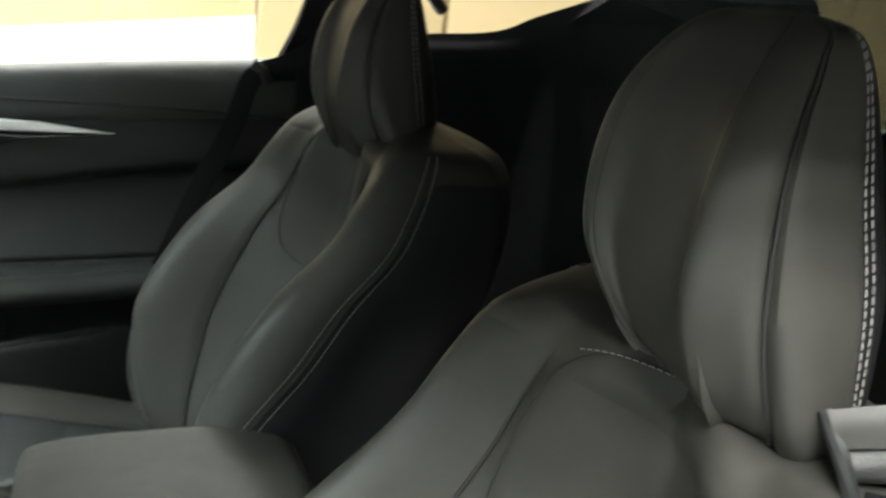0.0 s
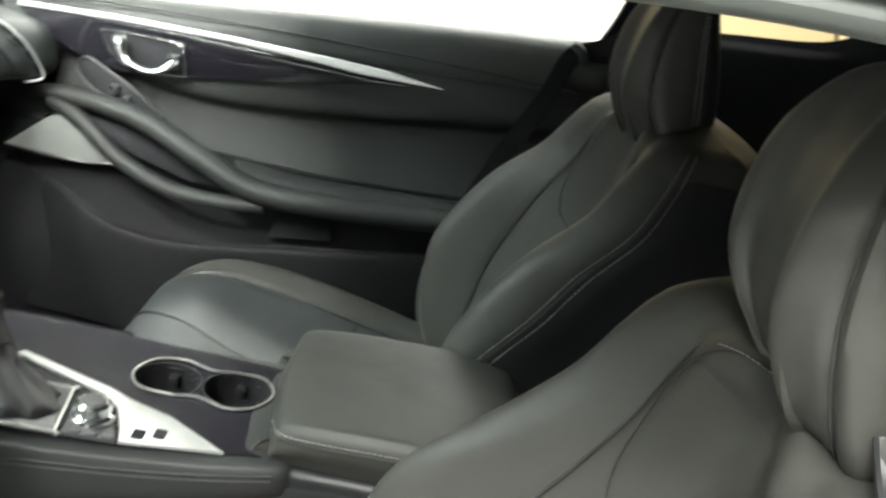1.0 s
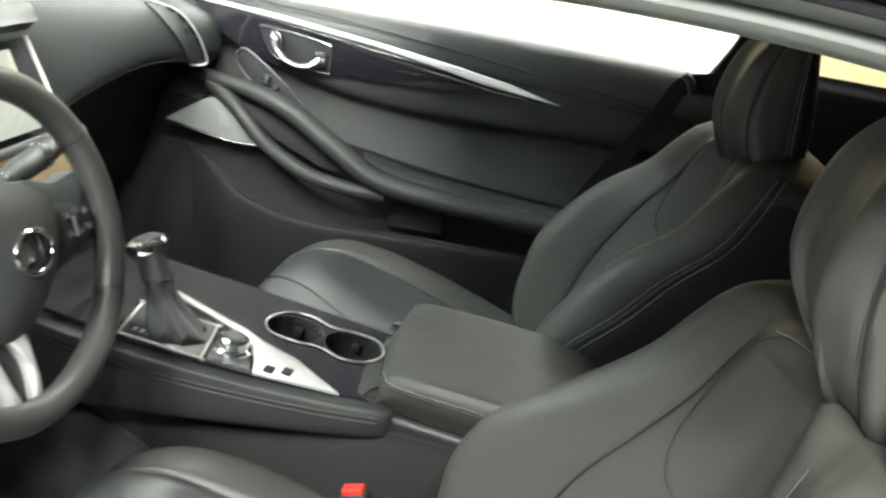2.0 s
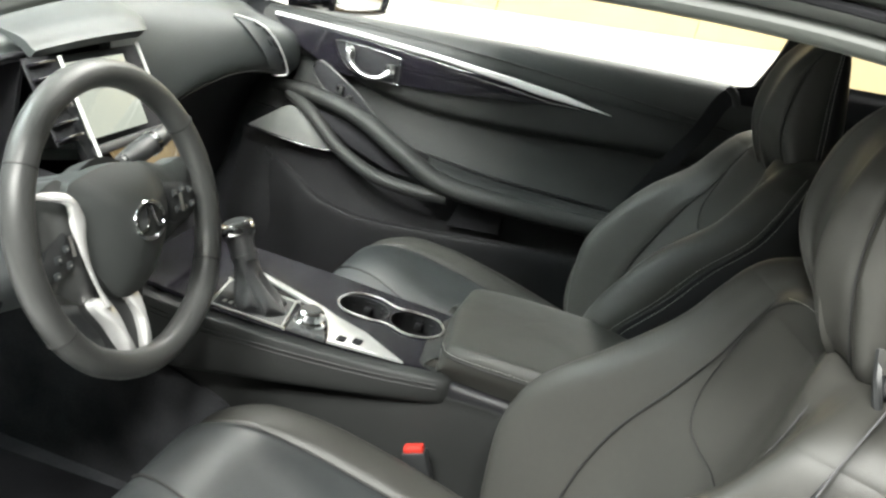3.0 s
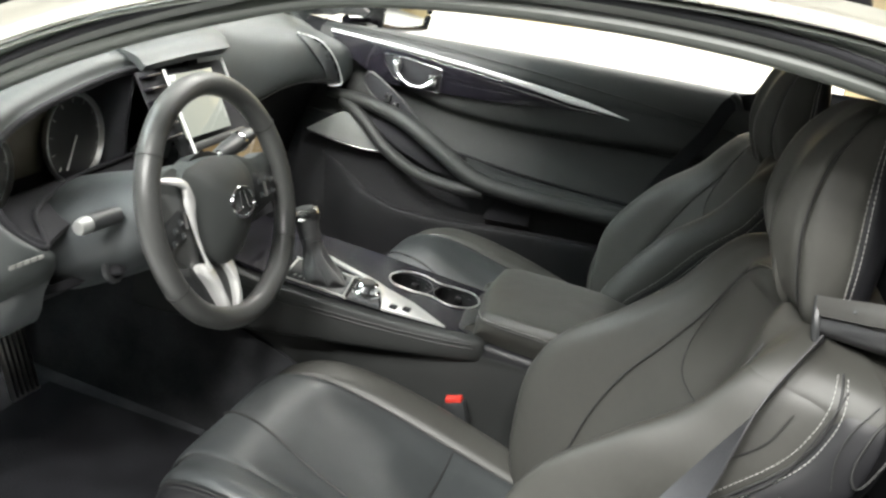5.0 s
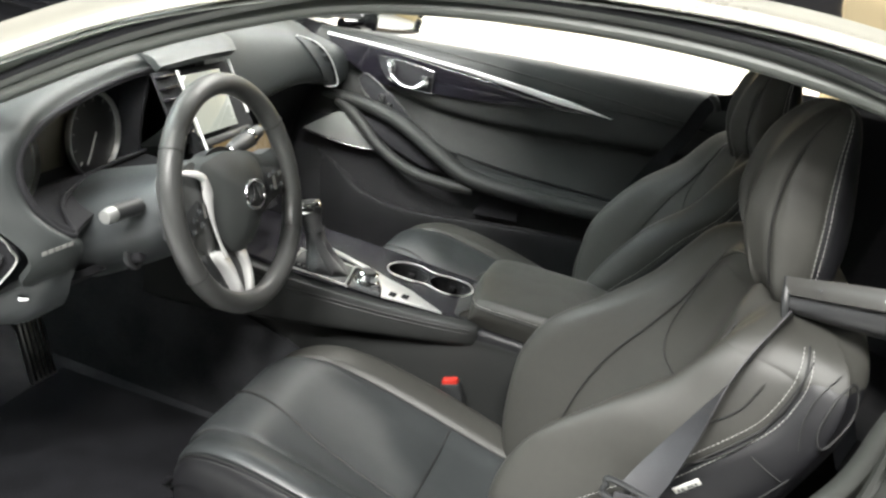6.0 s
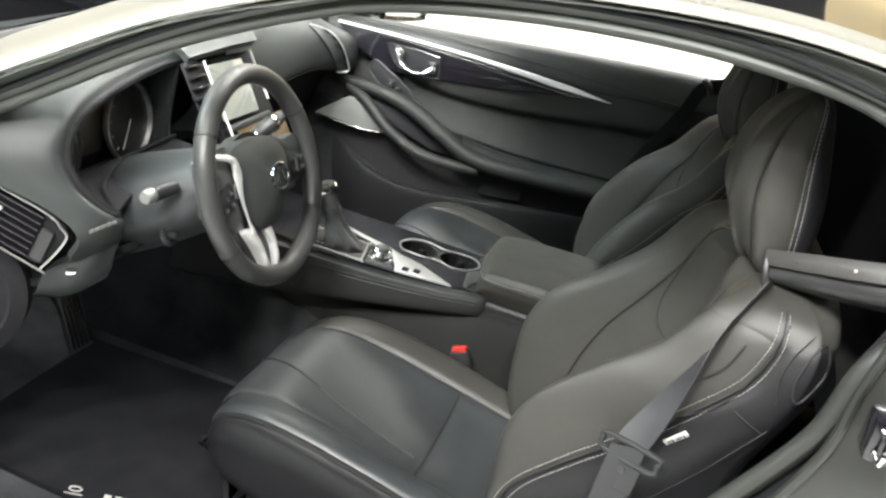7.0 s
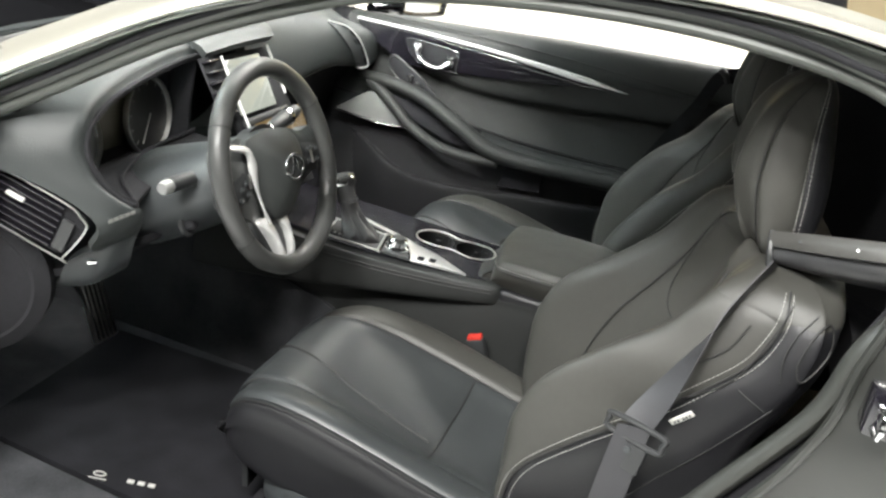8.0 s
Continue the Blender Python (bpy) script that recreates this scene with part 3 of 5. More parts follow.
def back_ring(z, xc, xb, yb, hw, xr, s6, shear=0.0):
    half = [(xc, 0.0), (xc - 0.004, yb - 0.135), (xc - 0.022 - 0.12 * (xc - xb), yb - 0.080), (xb + 0.42 * (xc - xb), yb - 0.045), (xb + 0.006, yb - 0.014), (xb + 0.003, yb + 0.018), (xb + s6, hw - 0.006),
            ((xb + s6 + xr) / 2, hw + 0.004), (xr - 0.035, hw - 0.004), (xr - 0.008, hw * 0.8), (xr + 0.004, hw * 0.4)]
    ring = [(x, y) for x, y in half] + [(xr + 0.006, 0.0)] + [(x, -y) for x, y in half[:0:-1]]
    k = shear * max(0.0, min(1.0, (z - 0.76) / 0.14))
    return [(x - LEAN * y, y, z + 0.012 * (x - xc) + k * y) for x, y in ring]


def front_seat(cx, cy, outer, dz=0.0):
    """A bucket seat; outer is the side of its door (-1 or 1)."""
    s = thing("bucket_seat", (cx + 0.35, cy, 0.225), "black leather front bucket seat with deep side bolsters and pale stitching" if outer < 0 else "black leather passenger bucket seat beside the far door", "car seat", "front seats")
    sh = np.array([cx, cy, dz])
    # backrest: rings of 88 points, 4 to each control point
    R = [back_ring(*b[:2], b[2] + (0.022 if outer > 0 and b[0] < 0.74 else 0.0), *b[3:6], b[6] * (1.0 if outer < 0 else 0.5), 0.13 if outer < 0 else 0.0) for b in BACK]
    Z = lambda z: float(np.interp(z, [b[0] for b in BACK], np.linspace(0, 1, len(BACK))))
    nu = 132
    G = net(R, nu, 60, True) + sh
    N = grid_normals(G, True)
    low = np.clip((47 - np.arange(60)) / 8.0, 0, 1)[:, None, None]
    core = G - N * (0.009 * low - 0.001)
    mid = core[-1].mean(0)
    crown = [mid + (core[-1] - mid) * k + [0, 0, 0.010 * (1 - k * k)] for k in (0.85, 0.65, 0.4, 0.15)]
    part("backrest_core", grid_bm(np.concatenate([core, crown]), True, True), LEATHER, s)
    w = nu // 22
    Gw, Nw = np.roll(G, nu // 2, 1), np.roll(N, nu // 2, 1)  # middle of the front at the centre column
    m = nu // 2
    c3, c7 = int(2.8 * w), int(6.1 * w)
    part("back_insert", pad(Gw, Nw, 0, 49, m - c3, m + c3, 0.0025, 0.20), LEATHER, s)
    for a, b in ((m + c3, m + c7), (m - c7, m - c3)):
        part("bolster", pad(Gw, Nw, 0, 49, a, b, 0.004, 0.14), LEATHER, s)
    # side panels wear the darkened leather in place of shade
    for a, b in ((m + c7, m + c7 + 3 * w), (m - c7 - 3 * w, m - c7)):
        part("side_panel", pad(Gw, Nw, 0, 51, a, b, 0.004, 0.12), LEATHER_SHADED, s, "leather seat side with shade put into its colour")
    # seam lines and stitching
    U = lambda k: (m + k) / (nu - 1)
    for sg in (1, -1):
        part("bolster_seam", tube(on_grid(Gw, Nw, [(U(sg * c7), t) for t in np.linspace(0.02, 0.90, 12)], 60, 0.001), 0.0016, 60, 6), SEAM, s)
        for k in (0.62, -0.62):
            P = on_grid(Gw, Nw, [(U(sg * c7 + k), t) for t in np.linspace(0.04, 0.90, 12)], 200, 0.0015)
            part("stitching", stitches(P, np.array([-0.6, sg * 0.6, 0.5])), STITCH, s, "pale stitched seam")
        part("insert_seam", tube(on_grid(Gw, Nw, [(U(sg * c3), 0.03), (U(sg * c3), 0.4), (U(sg * c3), 0.7), (U(sg * c3), 0.985)], 40, -0.001), 0.0017, 40, 6), SEAM, s)
    shield = [(U(-9), Z(0.725)), (U(0), Z(0.715)), (U(8), Z(0.718)), (U(11.5), Z(0.75)), (U(13.5), Z(0.81)), (U(13.5), Z(0.87)), (U(11), Z(0.915)), (U(6), Z(0.925))]
    part("panel_seam", tube(on_grid(Gw, Nw, shield, 80, 0.0024), 0.0011, 80, 6), SEAM, s)
    P = on_grid(Gw, Nw, [(U(13), Z(0.905)), (U(9), Z(0.922)), (U(0), Z(0.930)), (U(-9), Z(0.925))], 90, 0.0035)
    part("stitching", stitches(P, np.array([-0.7, 0, 0.7]), r=0.0004), STITCH, s)
    # headrest
    H = []
    drop = 0.0 if outer < 0 else -0.048
    for z, xf, hw, xr, wing in ((0.906, 0.752, 0.036, 0.780, 0.0), (0.912, 0.732, 0.077, 0.796, 0.003), (0.934, 0.711, 0.094, 0.805, 0.008), (0.980, 0.692, 0.095, 0.808, 0.012), (1.02, 0.684, 0.092, 0.805, 0.014), (1.065, 0.687, 0.083, 0.796, 0.013),
                                (1.105, 0.697, 0.076, 0.786, 0.010), (1.138, 0.716, 0.065, 0.777, 0.006), (1.155, 0.733, 0.050, 0.769, 0.002), (1.161, 0.748, 0.012, 0.760, 0.0)):
        foot = max(0.0, min(1.0, (1.08 - z) / 0.12))
        half = [(xf + wing * 0.6, 0), (xf + wing * 0.5, hw * 0.40), (xf - wing * 0.5, hw * (0.72 - 0.28 * foot)), (xf + 0.008 * min(1, hw / 0.04) + 0.004 * foot, hw * (0.93 - 0.29 * foot)), (xf + 0.3 * (xr - xf), hw + 0.001), (xr - 0.3 * (xr - xf), hw * 0.97), (xr - 0.06 * (xr - xf), hw * 0.75), (xr, hw * 0.35)]
        lift = 0.028 * max(0.0, min(1.0, (1.0 - z) / 0.06))
        H.append([(x - 0.069 * y, y - (0.004 if outer < 0 else -0.005), z + drop + lift * (0.45 - 0.55 * outer * -1 * -y / 0.09)) for x, y in half + [(xr, 0)] + [(x, -y) for x, y in half[:0:-1]]])
    hu = 96
    GH = net(H, hu, 48, True) + sh
    NH = grid_normals(GH, True)
    fade = np.clip(np.minimum(np.arange(48), 47 - np.arange(48)) / 5.0, 0, 1)[:, None, None]
    head = part("headrest", grid_bm(GH - NH * (0.006 * fade - 0.001), True, True), LEATHER, s)
    GH, NH = np.roll(GH, hu // 2, 1), np.roll(NH, hu // 2, 1)
    hm, k = hu // 2, hu // 16
    part("face_pad", pad(GH, NH, 0, 47, hm - int(3.5 * k), hm + int(3.5 * k), 0.005, 0.07, ends=False), LEATHER, head)
    for a, b in ((hm + int(3.5 * k), hm + 5 * k), (hm - 5 * k, hm - int(3.5 * k))):
        part("side_pad", pad(GH, NH, 0, 47, a, b, 0.005, 0.22, ends=False), LEATHER, head)
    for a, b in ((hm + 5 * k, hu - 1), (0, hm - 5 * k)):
        part("rear_pad", pad(GH, NH, 0, 47, a, b, 0.005, 0.12, ends=False), LEATHER_SHADED, head)
    for sg in (1, -1):
        for q in (1.7, 3.5):
            part("head_seam", tube(on_grid(GH, NH, [((hm + sg * q * k) / (hu - 1), t) for t in np.linspace(0.05, 0.93, 10)], 50, 0.0002 if q > 3 else 0.0017), 0.0013 if q > 3 else 0.0006, 50, 6), SEAM, head)
        for d in (-0.55, 0.55):
            P = on_grid(GH, NH, [((hm + sg * (5 * k + d)) / (hu - 1), t) for t in np.linspace(0.05, 0.97, 12)], 160, 0.0012)
            part("stitching", stitches(P, np.array([-0.2, sg, 0.2]), r=0.0005), STITCH, head)
    # cushion: sections across the seat, from the front lip to the rear
    C = []
    for x, zc, zb, hw, zl in ((0.022, 0.395, 0.385, 0.160, 0.375), (0.030, 0.442, 0.425, 0.190, 0.36), (0.060, 0.474, 0.466, 0.214, 0.345), (0.12, 0.482, 0.490, 0.234, 0.34), (0.20, 0.462, 0.490, 0.244, 0.335), (0.30, 0.438, 0.474, 0.248, 0.335), (0.40, 0.418, 0.452, 0.248, 0.335), (0.50, 0.404, 0.430, 0.244, 0.335), (0.60, 0.398, 0.415, 0.235, 0.34)):
        hw -= 0.012
        half = [(0, zc), (0.085, zc + 0.002), (0.130, zc + 0.25 * (zb - zc) + 0.002), (hw - 0.055, zb - 0.002), (hw - 0.022, zb), (hw - 0.003, zb - 0.020), (hw, zb - 0.05), (hw - 0.004, (zb + zl) / 2 - 0.01), (hw - 0.012, zl)]
        C.append([(x, -y, z) for y, z in half[::-1]] + [(x, y, z) for y, z in half[1:]])
    cu = 113
    GC = net(C, cu, 56) + sh
    NC = grid_normals(GC)
    NC[:9] = NC[9]
    part("cushion_core", sheet((GC - NC * 0.008 + np.array([0.004, 0, 0]))[13:], 0.02, NC[13:]), LEATHER_SHADED, s)
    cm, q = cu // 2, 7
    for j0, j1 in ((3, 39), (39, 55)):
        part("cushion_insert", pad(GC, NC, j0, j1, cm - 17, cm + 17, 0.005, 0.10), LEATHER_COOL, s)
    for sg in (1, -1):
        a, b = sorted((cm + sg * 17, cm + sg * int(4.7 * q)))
        # the far bolster's warmer leather stands in for light reflected onto it
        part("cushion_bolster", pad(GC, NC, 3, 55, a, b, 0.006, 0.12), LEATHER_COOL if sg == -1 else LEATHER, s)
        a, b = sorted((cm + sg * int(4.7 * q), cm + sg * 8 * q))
        part("cushion_side", pad(GC, NC, 5, 55, a, b, 0.004, 0.07), LEATHER_SHADED, s)
        V = lambda kk: (cm + sg * kk) / (cu - 1)
        part("insert_seam", tube(on_grid(GC, NC, [(V(17), t) for t in np.linspace(0.06, 0.98, 12)], 60, -0.0012), 0.0016, 60, 6), SEAM, s)
        for kk in (4.7 * q - 0.7, 4.7 * q + 0.7):
            part("piping", tube(on_grid(GC, NC, [(V(kk), t) for t in np.linspace(0.02, 0.98, 12)], 60, 0.0005), 0.0014, 60, 6), SEAM, s)
    V = lambda kk: (cm + kk) / (cu - 1)
    part("cross_seam", tube(on_grid(GC, NC, [(V(k), 39 / 55) for k in (-17, -8, 0, 8, 17)], 30, -0.001), 0.0015, 30, 6), SEAM, s)
    part("pleat", tube(on_grid(GC, NC, [(V(0), 0.16), (V(-0.3 * q), 0.3), (V(-0.7 * q), 0.5), (V(-1.0 * q), 0.69)], 40, 0.0035), 0.0022, 40, 6), SEAM, s)
    # base shell, seat track, controls
    B = [[(0.12, -0.185, 0.36), (0.2, -0.225, 0.345), (0.42, -0.243, 0.345), (0.64, -0.225, 0.40)], [(0.12, -0.19, 0.31), (0.2, -0.228, 0.29), (0.42, -0.256, 0.28), (0.68, -0.235, 0.30)], [(0.13, -0.18, 0.27), (0.2, -0.225, 0.255), (0.42, -0.24, 0.25), (0.66, -0.22, 0.26)]]
    for sg in (1, -1):
        shell = part("base_shell", sheet(net([[(x + cx, y * -sg + cy, z) for x, y, z in r] for r in B], 30, 12), 0.012), GREYPLASTIC if sg == outer else PLASTIC, s, "grey plastic seat base shell" if sg == outer else "")
        if sg == outer:
            part("seat_switch", rbox(cx + 0.30, cx + 0.33, cy + sg * 0.248 - 0.006, cy + sg * 0.254 + 0.006, 0.300, 0.335, 0.004), PLASTIC, shell)
            part("seat_switch", tube([(cx + 0.18, cy + sg * 0.236, 0.314), (cx + 0.27, cy + sg * 0.247, 0.312)], 0.009, 8, 10, r2=0.006), PLASTIC, shell)
        part("seat_track", rbox(cx + 0.1, cx + 0.66, cy + sg * 0.17 - 0.02, cy + sg * 0.17 + 0.02, 0.226, 0.275, 0.004), DARK, s)
    part("front_apron", sheet(net([[(cx + 0.05, cy - 0.16, 0.40), (cx + 0.042, cy, 0.42), (cx + 0.05, cy + 0.16, 0.40)], [(cx + 0.07, cy - 0.16, 0.27), (cx + 0.065, cy, 0.27), (cx + 0.07, cy + 0.16, 0.27)]], 14, 8), 0.01), PLASTIC, s)
    if outer < 0:
        # curved seams and the cover on the outer shoulder, given as (x, height) seen from the side
        flank = np.concatenate([G.reshape(-1, 3)])
        flank = flank[flank[:, 1] < cy - 0.13]

        def on_flank(pts, n, lift=0.0045, closed=False):
            L = []
            for x, z in cr([(x, z, 0) for x, z in pts], n, closed)[:, :2]:
                d = (flank[:, 0] - x) ** 2 + (flank[:, 2] - z) ** 2
                k = np.argsort(d)[:6]
                wgt = 1 / (d[k] + 1e-6)
                L.append((x, float((flank[k, 1] * wgt).sum() / wgt.sum()) - lift, z))
            return np.array(L)

        for line in (((0.690, 0.722), (0.730, 0.750), (0.764, 0.788), (0.788, 0.850), (0.800, 0.890)), ((0.705, 0.778), (0.739, 0.812), (0.756, 0.850))):
            part("shoulder_seam", tube(on_flank(line, 24), 0.0011, 50, 6), SEAM, s)
        part("cover_seam", tube(on_flank(((0.826, 0.822), (0.832, 0.858), (0.843, 0.878), (0.856, 0.876), (0.862, 0.840), (0.838, 0.806)), 30, closed=True), 0.0016, 80, 8, closed=True), SEAM, s)
        for line in (((0.813, 0.795), (0.808, 0.825), (0.814, 0.858), (0.832, 0.888)), ((0.768, 0.768), (0.788, 0.760), (0.808, 0.752)), ((0.655, 0.53), (0.70, 0.60), (0.75, 0.666), (0.815, 0.758))):
            part("side_seam", tube(on_flank(line, 20), 0.0010, 40, 6), SEAM, s)
        # small sewn tag
        ta, tb = on_flank(((0.699, 0.694), (0.722, 0.717)), 2, 0.006)
        TG = basis(tuple((ta + tb) / 2), tuple(tb - ta), (0.1, -0.3, 1))
        tag = part("airbag_tag", rbox(-0.017, 0.017, -0.0055, 0.0055, -0.0012, 0.0012, 0.0006, m=TG), WHITE, s, "small white sewn fabric tag")
        for t in (-0.011, -0.006, 0.002, 0.006, 0.011):
            part("print", rbox(t - 0.0014, t + 0.0014, -0.0035, 0.0005, -0.0016, 0.0016, 0, m=TG), GREYPLASTIC, tag)
    return s


front_seat(0.0, -0.395, -1)
front_seat(-0.012, 0.345, 1, 0.028)

# ---- centre console ----
con = thing("centre_console", (0.1, 0, 0.225), "dark centre console with metal trim and two cup holders", "console")
S = []
for x, z, hn in ((-0.30, 0.574, 0.13), (-0.20, 0.572, 0.15), (-0.05, 0.572, 0.163), (0.10, 0.574, 0.156), (0.24, 0.578, 0.140), (0.335, 0.582, 0.122), (0.362, 0.575, 0.10)):
    hw = min(hn, 0.128)
    low = float(np.interp(x, (-0.3, -0.04, 0.18, 0.347), (0.425, 0.474, 0.511, 0.534)))
    S.append([(x, -hn + 0.020, low), (x, -hn + 0.001, low + 0.012), (x, -hn + 0.002, z - 0.012), (x, -hn + 0.018, z), (x, -0.05, z + 0.002), (x, 0.05, z + 0.002), (x, hw - 0.018, z), (x, hw - 0.002, z - 0.012), (x, hw, z - 0.055), (x, hw - 0.008, z - 0.115)])
CUPS = ((0.172, 0.017, 0.040), (0.257, 0.024, 0.040))
part("top_shell", pierce(sheet(net(S, 90, 100), 0.008), CUPS), DOORSOFT, con)
SD = []
for x, z in ((-0.74, 0.60), (-0.34, 0.56), (0.0, 0.535), (0.25, 0.545), (0.40, 0.56), (0.62, 0.56)):
    SD.append([(x, -0.118, 0.23), (x, -0.122, 0.40), (x, -0.116, z - 0.02), (x, -0.09, z), (x, 0.09, z), (x, 0.116, z - 0.02), (x, 0.122, 0.40), (x, 0.118, 0.23)])
part("side_panel", pierce(sheet(net(SD, 60, 70), 0.008), CUPS), DOORSOFT, con, "dark grey soft side panel")
for dz in (0.0, 0.007):
    part("edge_seam", tube([(-0.25, -0.1395, 0.552 + dz), (-0.05, -0.1637, 0.550 + dz), (0.10, -0.1567, 0.553 + dz), (0.24, -0.1407, 0.559 + dz), (0.335, -0.1227, 0.565 + dz)], 0.0013, 40, 6), SEAM, con)
part("footwell_carpet", sheet(net([[(x, y, 0.22 + (z - 0.22) * max(0.12, 1 - 0.9 * max(0.0, x + 0.1) / 0.4)) for x, y in ((-0.74, -0.126), (-0.4, -0.128), (0.0, -0.130), (0.15, -0.1305), (0.30, -0.129))] for z in (0.22, 0.36, 0.50)], 24, 8), 0.008), CARPET, con, "black footwell carpet")
part("passenger_ledge", rbox(-0.34, 0.085, 0.135, 0.176, 0.40, 0.556, 0.014, 3), GLOSS, con, "dark gloss ledge on the passenger side")
part("gloss_deck", plate([(-0.29, -0.105), (-0.16, -0.128), (-0.02, -0.140), (0.10, -0.135), (0.20, -0.124), (0.318, -0.106), (0.33, 0.0), (0.318, 0.095), (0.1, 0.106), (-0.1, 0.105), (-0.29, 0.10)], [(x, y, r + 0.001) for x, y, r in CUPS], 0.5765, 0.006), DECK, con, "dark satin console deck")
UP2 = basis((0, 0, 0.5828), (1, 0, 0), (0, 1, 0))
part("metal_trim", slab([(-0.012, 0.006), (-0.004, 0.016), (0.122, -0.030), (0.150, -0.046), (0.205, -0.066), (0.278, -0.115), (0.166, -0.132), (0.158, -0.105), (0.140, -0.066), (0.12, -0.046)], 0.004, UP2, 0.0015), BRUSHED, con, "silver metal trim wedge")
for a, b in ((0.182, -0.114), (0.204, -0.106)):
    part("console_button", rbox(a - 0.0065, a + 0.0065, b - 0.008, b + 0.008, 0.5865, 0.5895, 0.001), DARK, con, "small black button")
ring = [(x + 0.010, y + 0.014 + 0.1 * (x - 0.12)) for x, y in ((0.120, 0.008), (0.135, 0.042), (0.170, 0.050), (0.206, 0.034), (0.240, 0.036), (0.275, 0.029), (0.292, -0.006), (0.278, -0.040), (0.245, -0.050), (0.208, -0.034), (0.175, -0.036), (0.135, -0.026))]
part("cup_bezel", tube([(x, y, 0.5845) for x, y in ring], 0.0019, 90, 8, closed=True, r2=0.0016), SATIN, con, "chrome cup holder surround")
for x, y, r in CUPS:
    # shade down in the well comes from the darkened plastic
    part("cup_well", lathe([(r + 0.002, 0.5835), (r, 0.5835), (r * 0.96, 0.54), (r * 0.88, 0.50), (0.0005, 0.497)], pose(x, y, 0), 32, cap=False), SHADEDPLASTIC, con, "black cup holder well")
    part("cup_finger", rbox(x - 0.006, x + 0.006, y + 0.028, y + 0.039, 0.560, 0.570, 0.002), SHADEDPLASTIC, con)
part("rotary_base", slab([(0.104, -0.136), (0.164, -0.134), (0.150, -0.100), (0.134, -0.066), (0.094, -0.060)], 0.004, UP2, 0.0015), PLASTIC, con)
knob = part("rotary_knob", lathe([(0.002, 0.022), (0.016, 0.022), (0.0195, 0.019), (0.020, 0.008), (0.024, 0.005), (0.025, 0.0)], pose(0.124, -0.096, 0.586), 32), CHROME, con, "knurled chrome rotary knob")
part("knob_cap", lathe([(0.002, 0.0245), (0.013, 0.024), (0.0145, 0.0225)], pose(0.124, -0.096, 0.586), 24), PLASTIC, knob)
for k in range(3):
    part("selector_key", rbox(0.112 + 0.018 * k, 0.124 + 0.018 * k, -0.133, -0.126, 0.586, 0.589, 0.001), GREYPLASTIC, con)
frame_pts = [(-0.016, -0.134), (-0.012, -0.138), (0.092, -0.136), (0.096, -0.131), (0.082, -0.048), (0.078, -0.044), (-0.022, -0.044), (-0.027, -0.05)]
part("shifter_bezel", tube([(x, y, 0.585) for x, y in frame_pts], 0.0020, 90, 8, closed=True), SATIN, con, "chrome shifter surround")
part("shifter_plate", slab(frame_pts, 0.002, UP2, 0.001), PLASTIC, con)
part("gate_plate", slab([(-0.010, -0.130), (0.038, -0.130), (0.030, -0.108), (-0.014, -0.108)], 0.004, UP2, 0.001), DARK, con, "black gate plate with selector marks")
for k in range(4):
    part("gate_mark", rbox(-0.004 + 0.010 * k, 0.001 + 0.010 * k, -0.124, -0.115, 0.5855, 0.5875, 0), MARK, con)
lever = thing("gear_lever", (0.03, -0.082, 0.585), "black leather gear lever with chrome-capped knob and gathered boot", "gear lever")
BT = []
for z, rx, ry, dx, dy in ((0.5845, 0.040, 0.038, 0.042, -0.090), (0.592, 0.039, 0.036, 0.040, -0.089), (0.600, 0.034, 0.031, 0.032, -0.085), (0.608, 0.027, 0.026, 0.022, -0.079), (0.618, 0.021, 0.022, 0.011, -0.073), (0.630, 0.0185, 0.020, 0.002, -0.067), (0.640, 0.0175, 0.019, -0.005, -0.063)):
    BT.append([(dx + rx * math.cos(a) * (1 + 0.13 * math.sin(6 * a + z * 90) * (z < 0.625)), dy + ry * math.sin(a) * (1 + 0.12 * math.sin(5 * a + 1 + z * 60) * (z < 0.625)), z + 0.003 * math.sin(7 * a) * (0.586 < z < 0.62)) for a in np.linspace(0, 2 * math.pi, 28, endpoint=False)])
part("boot", grid_bm(net(BT, 112, 40, True), True, True), BOOT, lever, "gathered black leather boot")
part("stem", tube([(0.000, -0.066, 0.630), (-0.012, -0.060, 0.644), (-0.022, -0.053, 0.657), (-0.028, -0.048, 0.668)], 0.0180, 24, 18, r2=0.021, taper=[0.95, 1.0, 1.1, 1.3]), BOOT, lever)
part("collar", tube([(-0.006, -0.063, 0.637), (-0.008, -0.062, 0.640)], 0.0195, 4, 18, r2=0.0215), PLASTIC, lever)
KN = basis((-0.030, -0.046, 0.664), (1, 0, 0.45), (0, 1, 0.1))
part("knob", lathe([(0.020, -0.012), (0.0255, -0.004), (0.0275, 0.004)], KN, 32), BOOT, lever)
part("knob_ring", lathe([(0.0265, 0.002), (0.0290, 0.004), (0.0290, 0.010), (0.0255, 0.0165), (0.0190, 0.0190)], KN, 32), CHROME, lever, "chrome knob cap")
part("knob_inlay", lathe([(0.0192, 0.0187), (0.012, 0.0206), (0.001, 0.0212)], KN, 24), PLASTIC, lever)

arm = thing("armrest", (0.46, 0, 0.55), "black leather centre armrest with stitched lid", "armrest")
A = []
